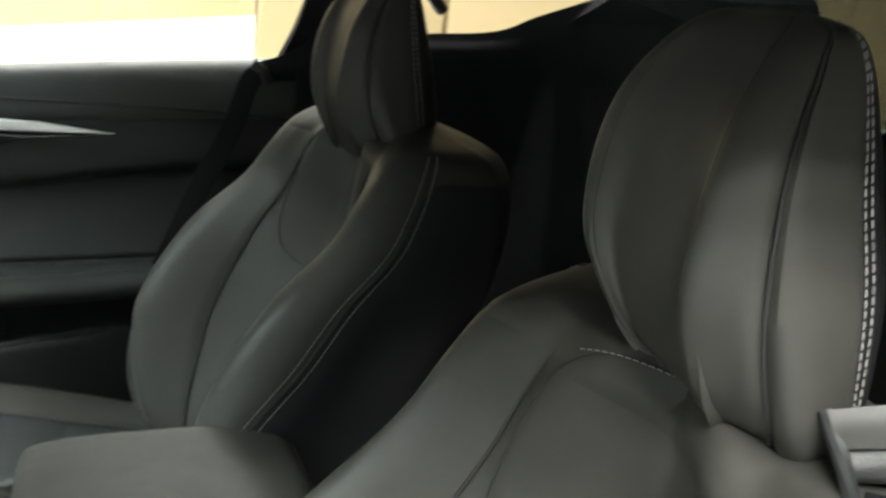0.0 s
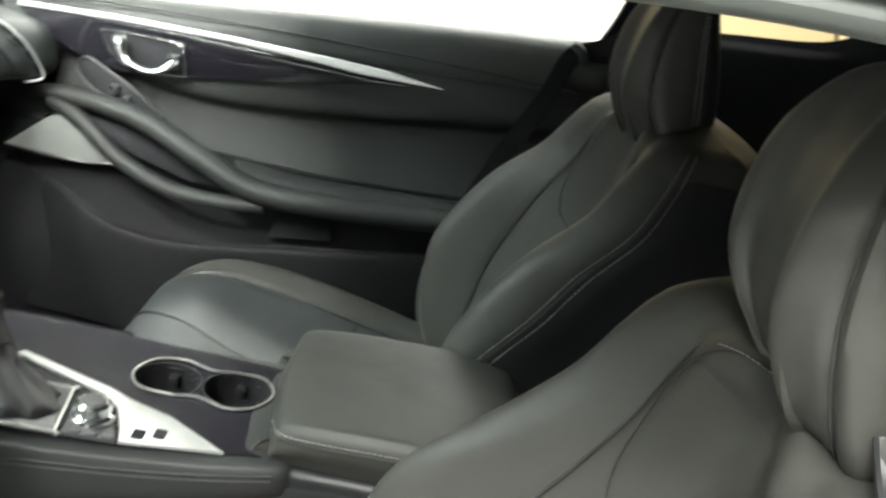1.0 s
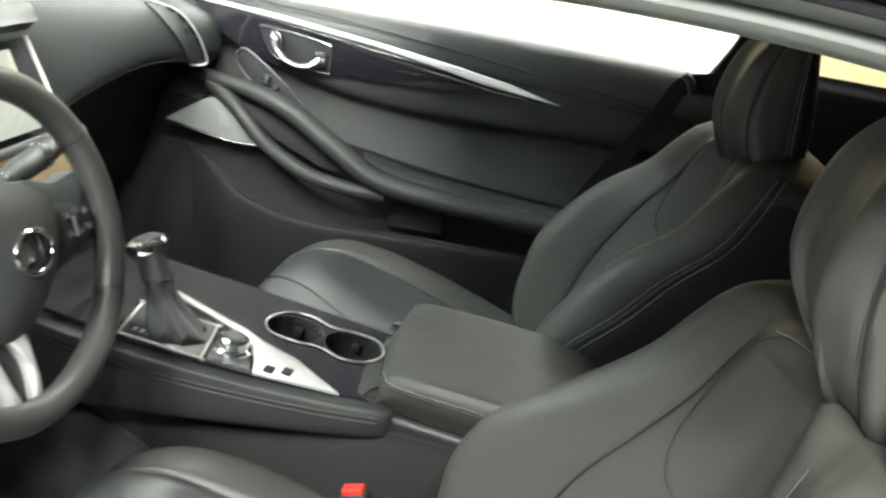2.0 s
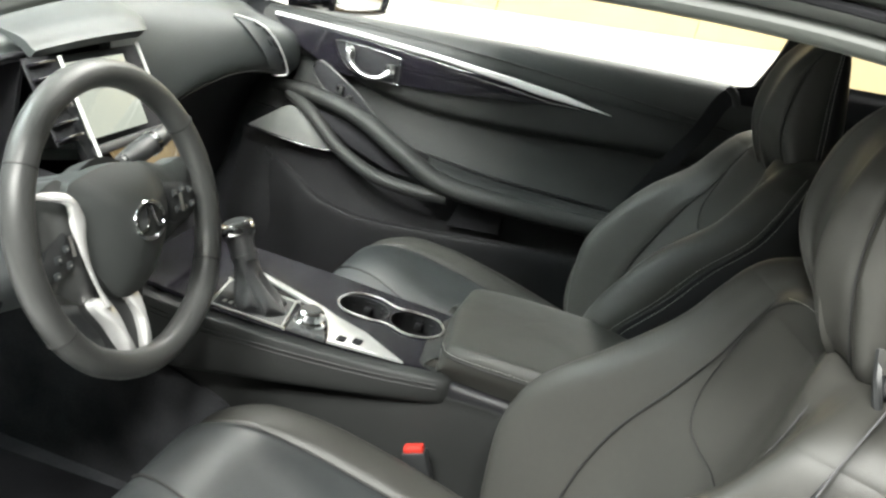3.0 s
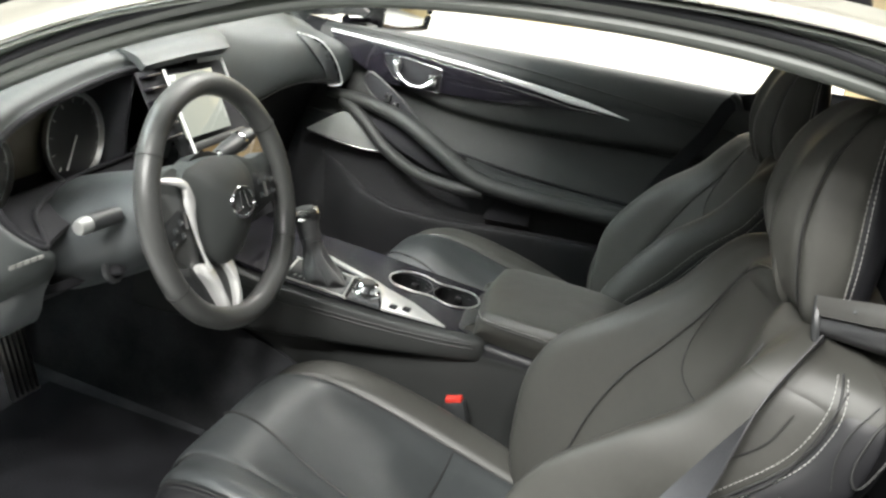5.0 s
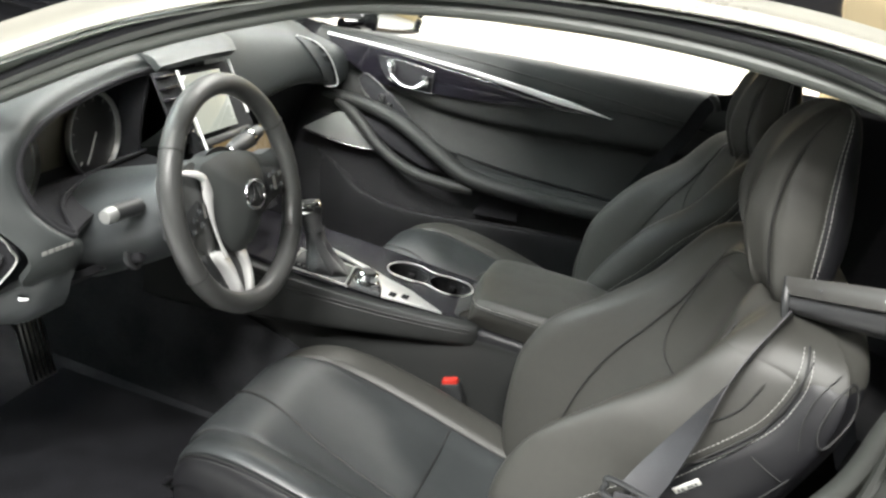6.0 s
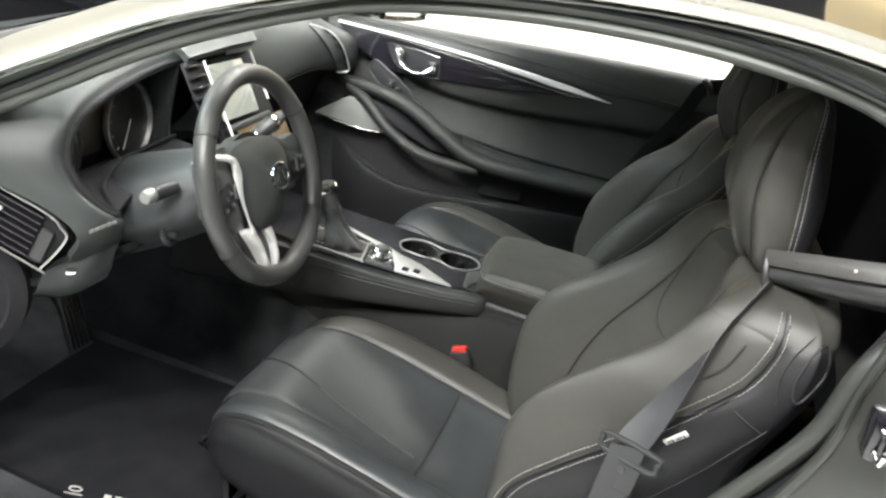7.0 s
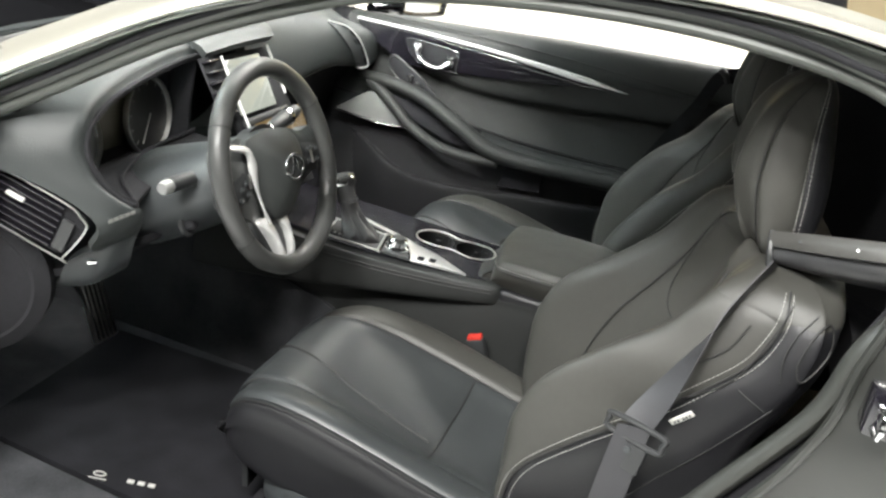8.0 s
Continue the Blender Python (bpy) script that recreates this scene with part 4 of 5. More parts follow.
for x, zt, hw in ((0.308, 0.590, 0.095), (0.312, 0.616, 0.116), (0.335, 0.634, 0.126), (0.45, 0.640, 0.130), (0.56, 0.638, 0.130), (0.60, 0.624, 0.120), (0.606, 0.595, 0.10)):
    A.append([(x + 0.016 * (y < 0) * abs(y) / 0.12 * (x < 0.4), y + 0.014, z) for y, z in [(-hw + 0.010, 0.578), (-hw - 0.002, zt - 0.030), (-hw + 0.004, zt - 0.008), (-hw + 0.025, zt), (0, zt + 0.004), (hw - 0.025, zt), (hw - 0.004, zt - 0.008), (hw + 0.004, zt - 0.030), (hw - 0.006, 0.578)]])
GA = net(A, 50, 40)
NA = grid_normals(GA)
part("lid", sheet(GA, 0.02, NA), LEATHER, arm)
part("lower_box", rbox(0.346, 0.62, -0.114, 0.126, 0.40, 0.577, 0.012, 3), LEATHER_SHADED, arm)
for sg in (-1, 1):
    P = cr([(0.322, 0.014 + sg * 0.104, 0.617), (0.346, 0.014 + sg * 0.128, 0.615), (0.46, 0.014 + sg * 0.1335, 0.618), (0.59, 0.014 + sg * 0.128, 0.615)], 100)
    part("seam", tube(P, 0.0014, 60, 6), SEAM, arm)
    part("stitching", stitches(P + np.array([0, sg * -0.001, 0.005]), np.array([0, sg, 0.3])), STITCH, arm)
buck = thing("belt_buckle", (0.333, -0.150, 0.42), "black seat belt buckle with red release button", "belt buckle")
BK = basis((0.350, -0.150, 0.440), (0.92, 0, 0.38), (-0.38, -0.12, 1))
part("case", rbox(-0.018, 0.018, -0.05, 0.045, -0.011, 0.011, 0.005, m=BK), PLASTIC, buck)
part("release_button", rbox(-0.0145, 0.0145, 0.036, 0.052, -0.008, 0.008, 0.003, m=BK), RED, buck, "red release button")
part("strap", rbox(-0.016, 0.016, -0.16, -0.045, -0.004, 0.004, 0.002, m=BK), DARK, buck)
buck2 = thing("belt_buckle", (0.455, 0.155, 0.5), "black seat belt buckle with chrome edge by the passenger seat", "belt buckle")
part("case", rbox(0.44, 0.47, 0.145, 0.165, 0.46, 0.60, 0.005), PLASTIC, buck2)
part("cap", rbox(0.442, 0.468, 0.147, 0.163, 0.60, 0.612, 0.003), CHROME, buck2)

# ---- passenger door ----
door = thing("passenger_door", (0.2, 0.74, 0.3), "closed passenger door with black soft trim and chrome strip", "car door")
XS = (-0.36, -0.2, 0.0, 0.25, 0.5, 0.78)
SILL = (0.874, 0.896, 0.918, 0.946, 0.970, 0.994)
rows = [[(x, y0, z + dz) for x, z in zip(XS, SILL)] for y0, dz in ((0.762, -0.01), (0.735, 0.0), (0.708, -0.002), (0.690, -0.020), (0.682, -0.045), (0.684, -0.075), (0.702, -0.110))]
# paler trim than below: window light on the sill is put into its colour
part("upper_pad", sheet(net(rows, 50, 24), 0.012), SOFT, door, "dark grey padded window sill")
part("pad_seam", tube([(-0.34, 0.692, 0.884), (-0.2, 0.684, 0.893), (0.0, 0.680, 0.902), (0.25, 0.6805, 0.905), (0.5, 0.682, 0.902), (0.72, 0.683, 0.895)], 0.0018, 60, 6), SEAM, door)
MID = (-0.015, -0.005, 0.0, 0.004, 0.008, 0.012)
STEP = (0.030, 0.015, -0.022, -0.012, 0.016, 0.030)
rows = [[(x, y0, z0 + d + k * e) for x, d, e in zip(XS, MID, STEP)] for y0, z0, k in ((0.692, 0.885, 0), (0.684, 0.862, 0), (0.677, 0.822, 0.5), (0.679, 0.793, 1), (0.690, 0.779, 1), (0.702, 0.768, 1), (0.700, 0.728, 0.4), (0.694, 0.692, 0), (0.684, 0.654, 0))]
part("middle_pad", sheet(net(rows, 50, 44), 0.012), DOORSOFT, door)
rows = [[(x, 0.680, z) for x, z in zip(XS, (0.66, 0.66, 0.665, 0.66, 0.67, 0.68))], [(x, 0.690, 0.58) for x in XS], [(x, 0.690, 0.52) for x in XS], [(x, 0.680, 0.40) for x in XS], [(x, 0.700, 0.25) for x in XS]]
part("lower_panel", sheet(net(rows, 40, 26), 0.012), SHADEDPLASTIC, door)
rows = [[(-0.30, 0.698, 0.560), (-0.2, 0.664, 0.535), (-0.12, 0.648, 0.505), (0.0, 0.640, 0.500), (0.2, 0.636, 0.530), (0.45, 0.640, 0.565)], [(-0.30, 0.70, 0.53), (-0.2, 0.650, 0.50), (-0.12, 0.632, 0.48), (0.0, 0.625, 0.475), (0.2, 0.622, 0.50), (0.45, 0.628, 0.53)], [(-0.30, 0.69, 0.28), (-0.2, 0.68, 0.28), (-0.12, 0.67, 0.28), (0.0, 0.665, 0.28), (0.2, 0.665, 0.28), (0.45, 0.67, 0.28)]]
part("map_pocket", sheet(net(rows, 40, 16), 0.012), SHADEDPLASTIC, door, "dark moulded map pocket")
part("pocket_divider", ribbon([(0.17, 0.69, 0.60), (0.155, 0.66, 0.53)], [(0.26, 0.69, 0.60), (0.27, 0.66, 0.545)], 8, 6, 0.004, 0.01), DARK, door)
DY = lambda y: basis((0, y, 0), (1, 0, 0), (0, 0, 1))  # outline given as (x, z)
part("gloss_panel", slab([(-0.325, 0.866), (-0.12, 0.868), (0.12, 0.866), (0.30, 0.858), (0.41, 0.861), (0.30, 0.848), (0.22, 0.832), (0.06, 0.806), (-0.06, 0.793), (-0.14, 0.783), (-0.19, 0.790), (-0.27, 0.822)][::-1], 0.008, DY(0.670), 0.002), GLOSS, door, "dark gloss trim panel")
strip = [(-0.322, 0.873), (-0.15, 0.880), (0.05, 0.882), (0.22, 0.880), (0.32, 0.876), (0.425, 0.863), (0.36, 0.862), (0.27, 0.862), (0.20, 0.867), (0.05, 0.874), (-0.15, 0.8725), (-0.322, 0.866)]
part("chrome_strip", slab(strip[::-1], 0.007, DY(0.664), 0.0025), SILVER, door, "tapering satin chrome strip")
bez = [(-0.176, 0.846), (-0.168, 0.852), (-0.10, 0.855), (-0.034, 0.852), (-0.028, 0.846), (-0.022, 0.802), (-0.028, 0.797), (-0.085, 0.794), (-0.130, 0.799), (-0.158, 0.818)]
part("handle_bezel", tube([(x, 0.657, z) for x, z in bez], 0.0012, 80, 8, closed=True), CHROME, door, "chrome door handle surround")
part("handle_cup", slab(bez, 0.004, DY(0.664), 0.001, 40), DARK, door)
part("door_handle", tube([(-0.142, 0.655, 0.843), (-0.134, 0.645, 0.838), (-0.126, 0.639, 0.818), (-0.105, 0.636, 0.805), (-0.080, 0.636, 0.801), (-0.060, 0.641, 0.806), (-0.045, 0.650, 0.818)], 0.0086, 44, 12, r2=0.006, taper=[1.5, 1.5, 1.15, 0.95, 0.9, 1.1, 1.6]), CHROME, door, "curved chrome door handle")
part("handle_stop", rbox(-0.054, -0.032, 0.642, 0.660, 0.808, 0.838, 0.004), CHROME, door)
spk = [(-0.335, 0.616), (-0.262, 0.678), (-0.245, 0.688), (-0.205, 0.690), (-0.115, 0.620), (-0.20, 0.609)]
part("speaker_cover", slab(spk, 0.012, basis((0, 0.658, 0), (1, 0, 0), (0, 0.0, 1)), 0.004), SPEAKER, door, "satin metal speaker cover")
part("speaker_rim", tube([(x, 0.648, z) for x, z in ((-0.262, 0.680), (-0.245, 0.689), (-0.207, 0.691))], 0.0026, 24, 6), CHROME, door)
part("speaker_rim", tube([(x, 0.648, z) for x, z in ((-0.333, 0.620), (-0.322, 0.613), (-0.20, 0.609), (-0.115, 0.619))], 0.0022, 40, 6), CHROME, door)
part("armrest", tube([(-0.30, 0.662, 0.722), (-0.20, 0.646, 0.728), (-0.08, 0.626, 0.714), (0.03, 0.612, 0.672), (0.13, 0.606, 0.634), (0.26, 0.608, 0.630), (0.45, 0.616, 0.640), (0.70, 0.63, 0.655)], 0.022, 80, 14, r2=0.020, taper=[0.6, 0.8, 1, 1.05, 1.1, 1.1, 1.1, 1.1]), DOORSOFT, door, "curved padded armrest")
part("armrest_top", sheet(net([[(0.07, 0.690, 0.662), (0.2, 0.672, 0.655), (0.45, 0.676, 0.662), (0.70, 0.684, 0.675)], [(0.09, 0.652, 0.655), (0.2, 0.636, 0.655), (0.45, 0.642, 0.665), (0.70, 0.65, 0.68)], [(0.10, 0.626, 0.645), (0.2, 0.604, 0.640), (0.45, 0.612, 0.650), (0.70, 0.626, 0.665)]], 30, 12), 0.012), DOORSOFT, door)
part("armrest_piping", tube([(0.0, 0.598, 0.690), (0.12, 0.590, 0.645), (0.26, 0.592, 0.636), (0.45, 0.600, 0.644), (0.70, 0.615, 0.658)], 0.0025, 60, 6), SEAM, door)
part("pull_handle", tube([(-0.255, 0.655, 0.715), (-0.19, 0.632, 0.690), (-0.11, 0.612, 0.640), (-0.02, 0.604, 0.607), (0.07, 0.606, 0.600), (0.15, 0.612, 0.606)], 0.015, 60, 12, r2=0.015), DOORSOFT, door, "padded pull handle loop")
part("pull_recess", slab([(-0.20, 0.695), (-0.05, 0.69), (0.08, 0.64), (0.12, 0.612), (0.0, 0.612), (-0.1, 0.64)][::-1], 0.006, DY(0.655), 0.001), DARK, door)
leaf = [(-0.216, 0.782), (-0.203, 0.797), (-0.182, 0.792), (-0.120, 0.760), (-0.072, 0.728), (-0.060, 0.714), (-0.090, 0.715), (-0.140, 0.724), (-0.182, 0.742), (-0.208, 0.764)]
pod = part("switch_pod", slab(leaf, 0.010, DY(0.672), 0.004), DARK, door, "leaf-shaped window switch pod")
part("pod_rim", tube([(x, 0.661, z) for x, z in leaf], 0.0022, 60, 6, closed=True), PLASTIC, pod)
part("window_switch", rbox(-0.152, -0.136, 0.648, 0.664, 0.742, 0.760, 0.004), PLASTIC, pod)
part("switch_tip", rbox(-0.150, -0.143, 0.644, 0.650, 0.752, 0.760, 0.001), CHROME, pod)
part("lock_switch", rbox(-0.128, -0.115, 0.650, 0.664, 0.730, 0.744, 0.003), PLASTIC, pod)
part("switch_tip", rbox(-0.126, -0.119, 0.646, 0.651, 0.737, 0.743, 0.001), CHROME, pod)
part("outer_skin", rbox(-0.42, 0.86, 0.80, 0.83, 0.3, 0.865, 0.01), PAINT, door)
part("mirror_sail", slab([(-0.46, 0.87), (-0.36, 0.895), (-0.27, 0.915), (-0.26, 0.925), (-0.36, 0.985)][::-1], 0.02, DY(0.735), 0.004), PLASTIC, door)
pane = part("window_pane", sheet(net([[(-0.36, 0.765, 0.90), (0.2, 0.765, 0.94), (0.8, 0.765, 0.97)], [(-0.15, 0.70, 1.03), (0.25, 0.69, 1.09), (0.82, 0.68, 1.10)], [(-0.02, 0.64, 1.08), (0.3, 0.62, 1.16), (0.83, 0.62, 1.16)]], 20, 14), 0.003), PANE, door, "clear raised door window")
pane.visible_shadow = False
mir = thing("door_mirror", (-0.3, 0.93, 0.88), "black door mirror with chrome-bright glass outside the passenger window", "door mirror")
MM = basis((-0.236, 0.935, 0.914), (0.34, 0.94, 0), (0, 0, 1))
part("housing", rbox(-0.118, 0.122, -0.055, 0.052, -0.085, -0.004, 0.030, 4, m=MM), GLOSS, mir)
glass_line = [(-0.096, -0.024), (-0.078, -0.037), (0.082, -0.037), (0.101, -0.018), (0.101, 0.022), (0.086, 0.037), (-0.082, 0.037), (-0.096, 0.026)]
part("mirror_glass", slab(glass_line, 0.006, MM @ pose(0, 0, 0.002), 0.003), MIRROR, mir, "bright mirror glass")
part("rim", tube([tuple(MM @ Vector((u, v, 0.004))) for u, v in glass_line], 0.010, 70, 10, closed=True), GLOSS, mir)
part("arm", tube([(-0.33, 0.77, 0.880), (-0.295, 0.84, 0.885), (-0.275, 0.90, 0.895)], 0.018, 12, 10), GLOSS, mir)

# ---- dashboard ----
dash = thing("dashboard", (-0.4, 0, 0.5), "dark grey padded dashboard with hooded dials and two screens", "dashboard")
P = []
for y, xf, z0, zt, xt in ((0.06, -0.315, 0.67, 0.900, -0.36), (0.14, -0.312, 0.69, 0.905, -0.37), (0.25, -0.308, 0.738, 0.908, -0.38), (0.42, -0.290, 0.772, 0.900, -0.38), (0.56, -0.265, 0.772, 0.882, -0.37), (0.66, -0.255, 0.757, 0.862, -0.36), (0.70, -0.265, 0.75, 0.85, -0.36)):
    P.append([(-0.45, y, z0 - 0.045), (xf - 0.06, y, z0 - 0.022), (xf - 0.010, y, z0 - 0.002), (xf + 0.002, y, z0 + 0.035), (xf - 0.02, y, (z0 + zt) / 2 + 0.03), (xt, y, zt - 0.004), (xt - 0.10, y, zt + 0.004), (-0.75, y, zt - 0.11)])
part("passenger_pad", sheet(net(P, 50, 44), 0.02), DASH, dash, "rounded padded passenger dashboard")
part("pad_crease", tube([(-0.321, 0.15, 0.690), (-0.316, 0.25, 0.735), (-0.298, 0.42, 0.769), (-0.273, 0.56, 0.769), (-0.263, 0.66, 0.754)], 0.0015, 50, 6), SEAM, dash)
part("glovebox", sheet(net([[(-0.345, 0.05, 0.68), (-0.345, 0.18, 0.70), (-0.34, 0.40, 0.758), (-0.33, 0.70, 0.745)], [(-0.355, 0.05, 0.62), (-0.36, 0.18, 0.64), (-0.37, 0.40, 0.66), (-0.37, 0.70, 0.65)], [(-0.42, y, 0.45) for y in (0.05, 0.18, 0.40, 0.70)], [(-0.62, y, 0.24) for y in (0.05, 0.18, 0.40, 0.70)]], 24, 24), 0.02), DARK, dash, "black glovebox under the padded dashboard")
VO = [(-0.321, 0.457, 0.880), (-0.300, 0.499, 0.871), (-0.281, 0.526, 0.858), (-0.264, 0.553, 0.832), (-0.255, 0.583, 0.799), (-0.250, 0.606, 0.764)]
VI = [(-0.318, 0.449, 0.878), (-0.302, 0.453, 0.869), (-0.285, 0.466, 0.851), (-0.268, 0.501, 0.817), (-0.266, 0.538, 0.786), (-0.280, 0.598, 0.751)]
ev = part("end_vent", ribbon(VO, VI, 40, 7, -0.002, 0.010), GREYPLASTIC, dash, "side air vent with chrome edge")
part("chrome_edge", tube(VO + [(-0.264, 0.600, 0.754), VI[-1]], 0.0019, 70, 8), SILVER, ev)
vo, vi = cr(VO, 60), cr(VI, 60)
for k in range(5):
    a, b = 14 + 9 * k, 20 + 9 * k
    q = [vo[a] * 0.82 + vi[a] * 0.18, vo[b] * 0.82 + vi[b] * 0.18]
    part("vent_slot", tube([tuple(p + np.array([0.002, -0.002, 0.001])) for p in q], 0.0030, 8, 8, r2=0.0020), DARK, ev)
part("vent_key", tube([tuple(vo[30] * 0.5 + vi[30] * 0.5 + np.array([0.004, -0.003, 0.002])), tuple(vo[35] * 0.5 + vi[35] * 0.5 + np.array([0.004, -0.003, 0.002]))], 0.0022, 6, 8), CHROME, ev)
# driver side: the pad that wraps round the dials, down to the side vent
RIM = [(-0.285, -0.243, 0.892), (-0.284, -0.30, 0.890), (-0.28, -0.40, 0.880), (-0.262, -0.53, 0.866), (-0.247, -0.608, 0.840), (-0.236, -0.630, 0.803), (-0.212, -0.628, 0.766), (-0.188, -0.612, 0.740), (-0.168, -0.594, 0.728), (-0.160, -0.579, 0.715), (-0.165, -0.568, 0.690)]
LIP = [(-0.315, -0.243, 0.912), (-0.314, -0.30, 0.914), (-0.31, -0.41, 0.903), (-0.288, -0.54, 0.887), (-0.263, -0.620, 0.860), (-0.250, -0.656, 0.814), (-0.220, -0.649, 0.772), (-0.182, -0.630, 0.742), (-0.162, -0.609, 0.724), (-0.157, -0.596, 0.703), (-0.165, -0.581, 0.678)]
MIDL = [(-0.48, -0.246, 0.904), (-0.48, -0.31, 0.906), (-0.46, -0.43, 0.896), (-0.42, -0.55, 0.880), (-0.36, -0.648, 0.850), (-0.31, -0.684, 0.808), (-0.245, -0.672, 0.766), (-0.194, -0.648, 0.734), (-0.171, -0.632, 0.710), (-0.173, -0.622, 0.683), (-0.18, -0.601, 0.664)]
OUTL = [(-0.75, -0.246, 0.80), (-0.74, -0.32, 0.80), (-0.70, -0.45, 0.79), (-0.62, -0.58, 0.78), (-0.50, -0.685, 0.775), (-0.38, -0.710, 0.772), (-0.27, -0.685, 0.752), (-0.208, -0.662, 0.722), (-0.186, -0.654, 0.695), (-0.20, -0.650, 0.662), (-0.205, -0.622, 0.645)]
part("driver_pad", sheet(net([RIM, LIP, MIDL, OUTL], 70, 26), 0.010), DASH, dash, "padded instrument hood that wraps down to the vent")
hood = [(x + 0.002, y, z) for x, y, z in RIM[:9]]
part("hood_rim", tube(hood + [(-0.19, -0.56, 0.722), (-0.25, -0.50, 0.728), (-0.28, -0.38, 0.738), (-0.285, -0.22, 0.742)], 0.004, 110, 8), DARK, dash)
part("dial_sill", sheet(net([[(-0.172, -0.590, 0.722), (-0.20, -0.50, 0.722), (-0.215, -0.38, 0.728), (-0.22, -0.22, 0.735)], [(-0.26, -0.62, 0.715), (-0.28, -0.50, 0.722), (-0.29, -0.38, 0.73), (-0.29, -0.22, 0.735)], [(-0.33, -0.64, 0.705), (-0.33, -0.50, 0.71), (-0.33, -0.38, 0.715), (-0.33, -0.22, 0.72)]], 24, 12), 0.008), DARK, dash)
part("hood_side", sheet(net([[(-0.285, -0.241, 0.895), (-0.29, -0.241, 0.80), (-0.285, -0.241, 0.72)], [(-0.36, -0.241, 0.895), (-0.36, -0.241, 0.80), (-0.36, -0.241, 0.72)]], 10, 8), 0.008), DARK, dash)
part("dial_tunnel", ribbon(hood, [(min(x - 0.05, -0.325), y + (0.015 if y < -0.4 else 0.0), z - 0.012) for x, y, z in hood], 60, 6, 0.0, 0.008), DARK, dash)
part("dial_backing", rbox(-0.345, -0.335, -0.66, -0.20, 0.70, 0.90, 0.002), DARK, dash)
part("info_display", slab([(-0.475, 0.735), (-0.385, 0.735), (-0.385, 0.835), (-0.475, 0.835)], 0.004, basis((-0.334, 0, 0), (0, 1, 0), (0, 0, 1)), 0.001), DIALPANEL, dash, "dull brown unlit display between the dials")
for y, z, r in ((-0.545, 0.770, 0.064), (-0.340, 0.784, 0.070)):
    M = basis((-0.318, y, z), (0, 1, 0), (-0.2, 0, 1))
    dial = part("dial", lathe([(r * 0.92, 0.004), (0.002, 0.006)], M, 40), DIAL, dash, "round instrument dial")
    part("dial_ring", lathe([(r, 0.0), (r * 1.005, 0.010), (r * 0.985, 0.011), (r * 0.96, 0.003)], M, 48), SATIN, dial, "chrome dial ring")
    part("needle", rbox(-0.0012, 0.0012, -0.004, r * 0.75, 0.008, 0.010, 0, m=M @ pose(0, 0, 0, 0, 0, 150)), MARK, dial)
    for k in range(11):
        part("tick", rbox(-0.0008, 0.0008, r * 0.78, r * 0.88, 0.007, 0.0085, 0, m=M @ pose(0, 0, 0, 0, 0, 135 - 27 * k)), MARK, dial)
# left end: vent and lower panels
LV = basis((-0.308, -0.682, 0.716), (0.93, 0.20, -0.31), (0.05, 0, 1))
vent = [(-0.16, 0.034), (0.05, 0.038), (0.095, 0.028), (0.108, 0.012), (0.094, -0.046), (0.08, -0.052), (-0.16, -0.046)]
lv = part("side_vent", slab(vent[::-1], 0.006, LV @ pose(0, 0, -0.012), 0.001), DARK, dash, "side air vent with chrome frame")
part("chrome_frame", tube([tuple(LV @ Vector((u, v, 0.004))) for u, v in vent], 0.0017, 80, 8), SATIN, lv)
for k in range(7):
    v = 0.027 - 0.0115 * k
    part("slat", rbox(-0.15, 0.066, v - 0.0012, v + 0.0012, -0.012, 0.003, 0.0008, m=LV), GLOSS, lv)
part("vent_tab", rbox(-0.022, 0.008, 0.004, 0.010, 0.0, 0.008, 0.002, m=LV), SILVER, lv)
part("vent_wheel", rbox(0.070, 0.090, -0.042, 0.012, -0.004, 0.004, 0.003, m=LV), PLASTIC, lv)
part("end_pod", sheet(net([[(-0.212, -0.630, 0.648), (-0.18, -0.603, 0.664), (-0.165, -0.571, 0.690)], [(-0.255, -0.628, 0.612), (-0.200, -0.614, 0.628), (-0.170, -0.580, 0.655)], [(-0.275, -0.618, 0.566), (-0.214, -0.603, 0.588), (-0.178, -0.572, 0.622)], [(-0.300, -0.600, 0.545), (-0.245, -0.585, 0.560), (-0.205, -0.555, 0.590)], [(-0.36, -0.58, 0.545), (-0.32, -0.565, 0.555), (-0.28, -0.545, 0.580)]], 16, 20), 0.01), GREYPLASTIC, dash, "dark lower knee pad beside the column")
part("bonnet_release", rbox(-0.008, 0.008, -0.005, 0.005, -0.004, 0.006, 0.003, m=basis((-0.214, -0.622, 0.626), (0.8, 0.5, 0.1), (0, 0, 1))), CHROME, dash)
for k in range(5):
    part("lettering", rbox(-0.004, 0.004, -0.003, 0.003, 0, 0.001, 0, m=basis((-0.172 + 0.0035 * k, -0.648 + 0.009 * k, 0.716 + 0.002 * k), (0.35, 0.9, 0.2), (0.1, 0, 1))), MARK, dash)
rows = [[(-0.25, -0.62, 0.615), (-0.19, -0.52, 0.63), (-0.18, -0.37, 0.635), (-0.19, -0.22, 0.63), (-0.22, -0.13, 0.62)], [(-0.27, -0.62, 0.58), (-0.23, -0.52, 0.60), (-0.22, -0.37, 0.605), (-0.23, -0.22, 0.60), (-0.26, -0.13, 0.59)], [(-0.36, -0.62, 0.56), (-0.36, -0.52, 0.58), (-0.36, -0.37, 0.585), (-0.36, -0.22, 0.58), (-0.38, -0.13, 0.57)]]
part("knee_panel", sheet(net(rows, 30, 18), 0.012), DARK, dash)
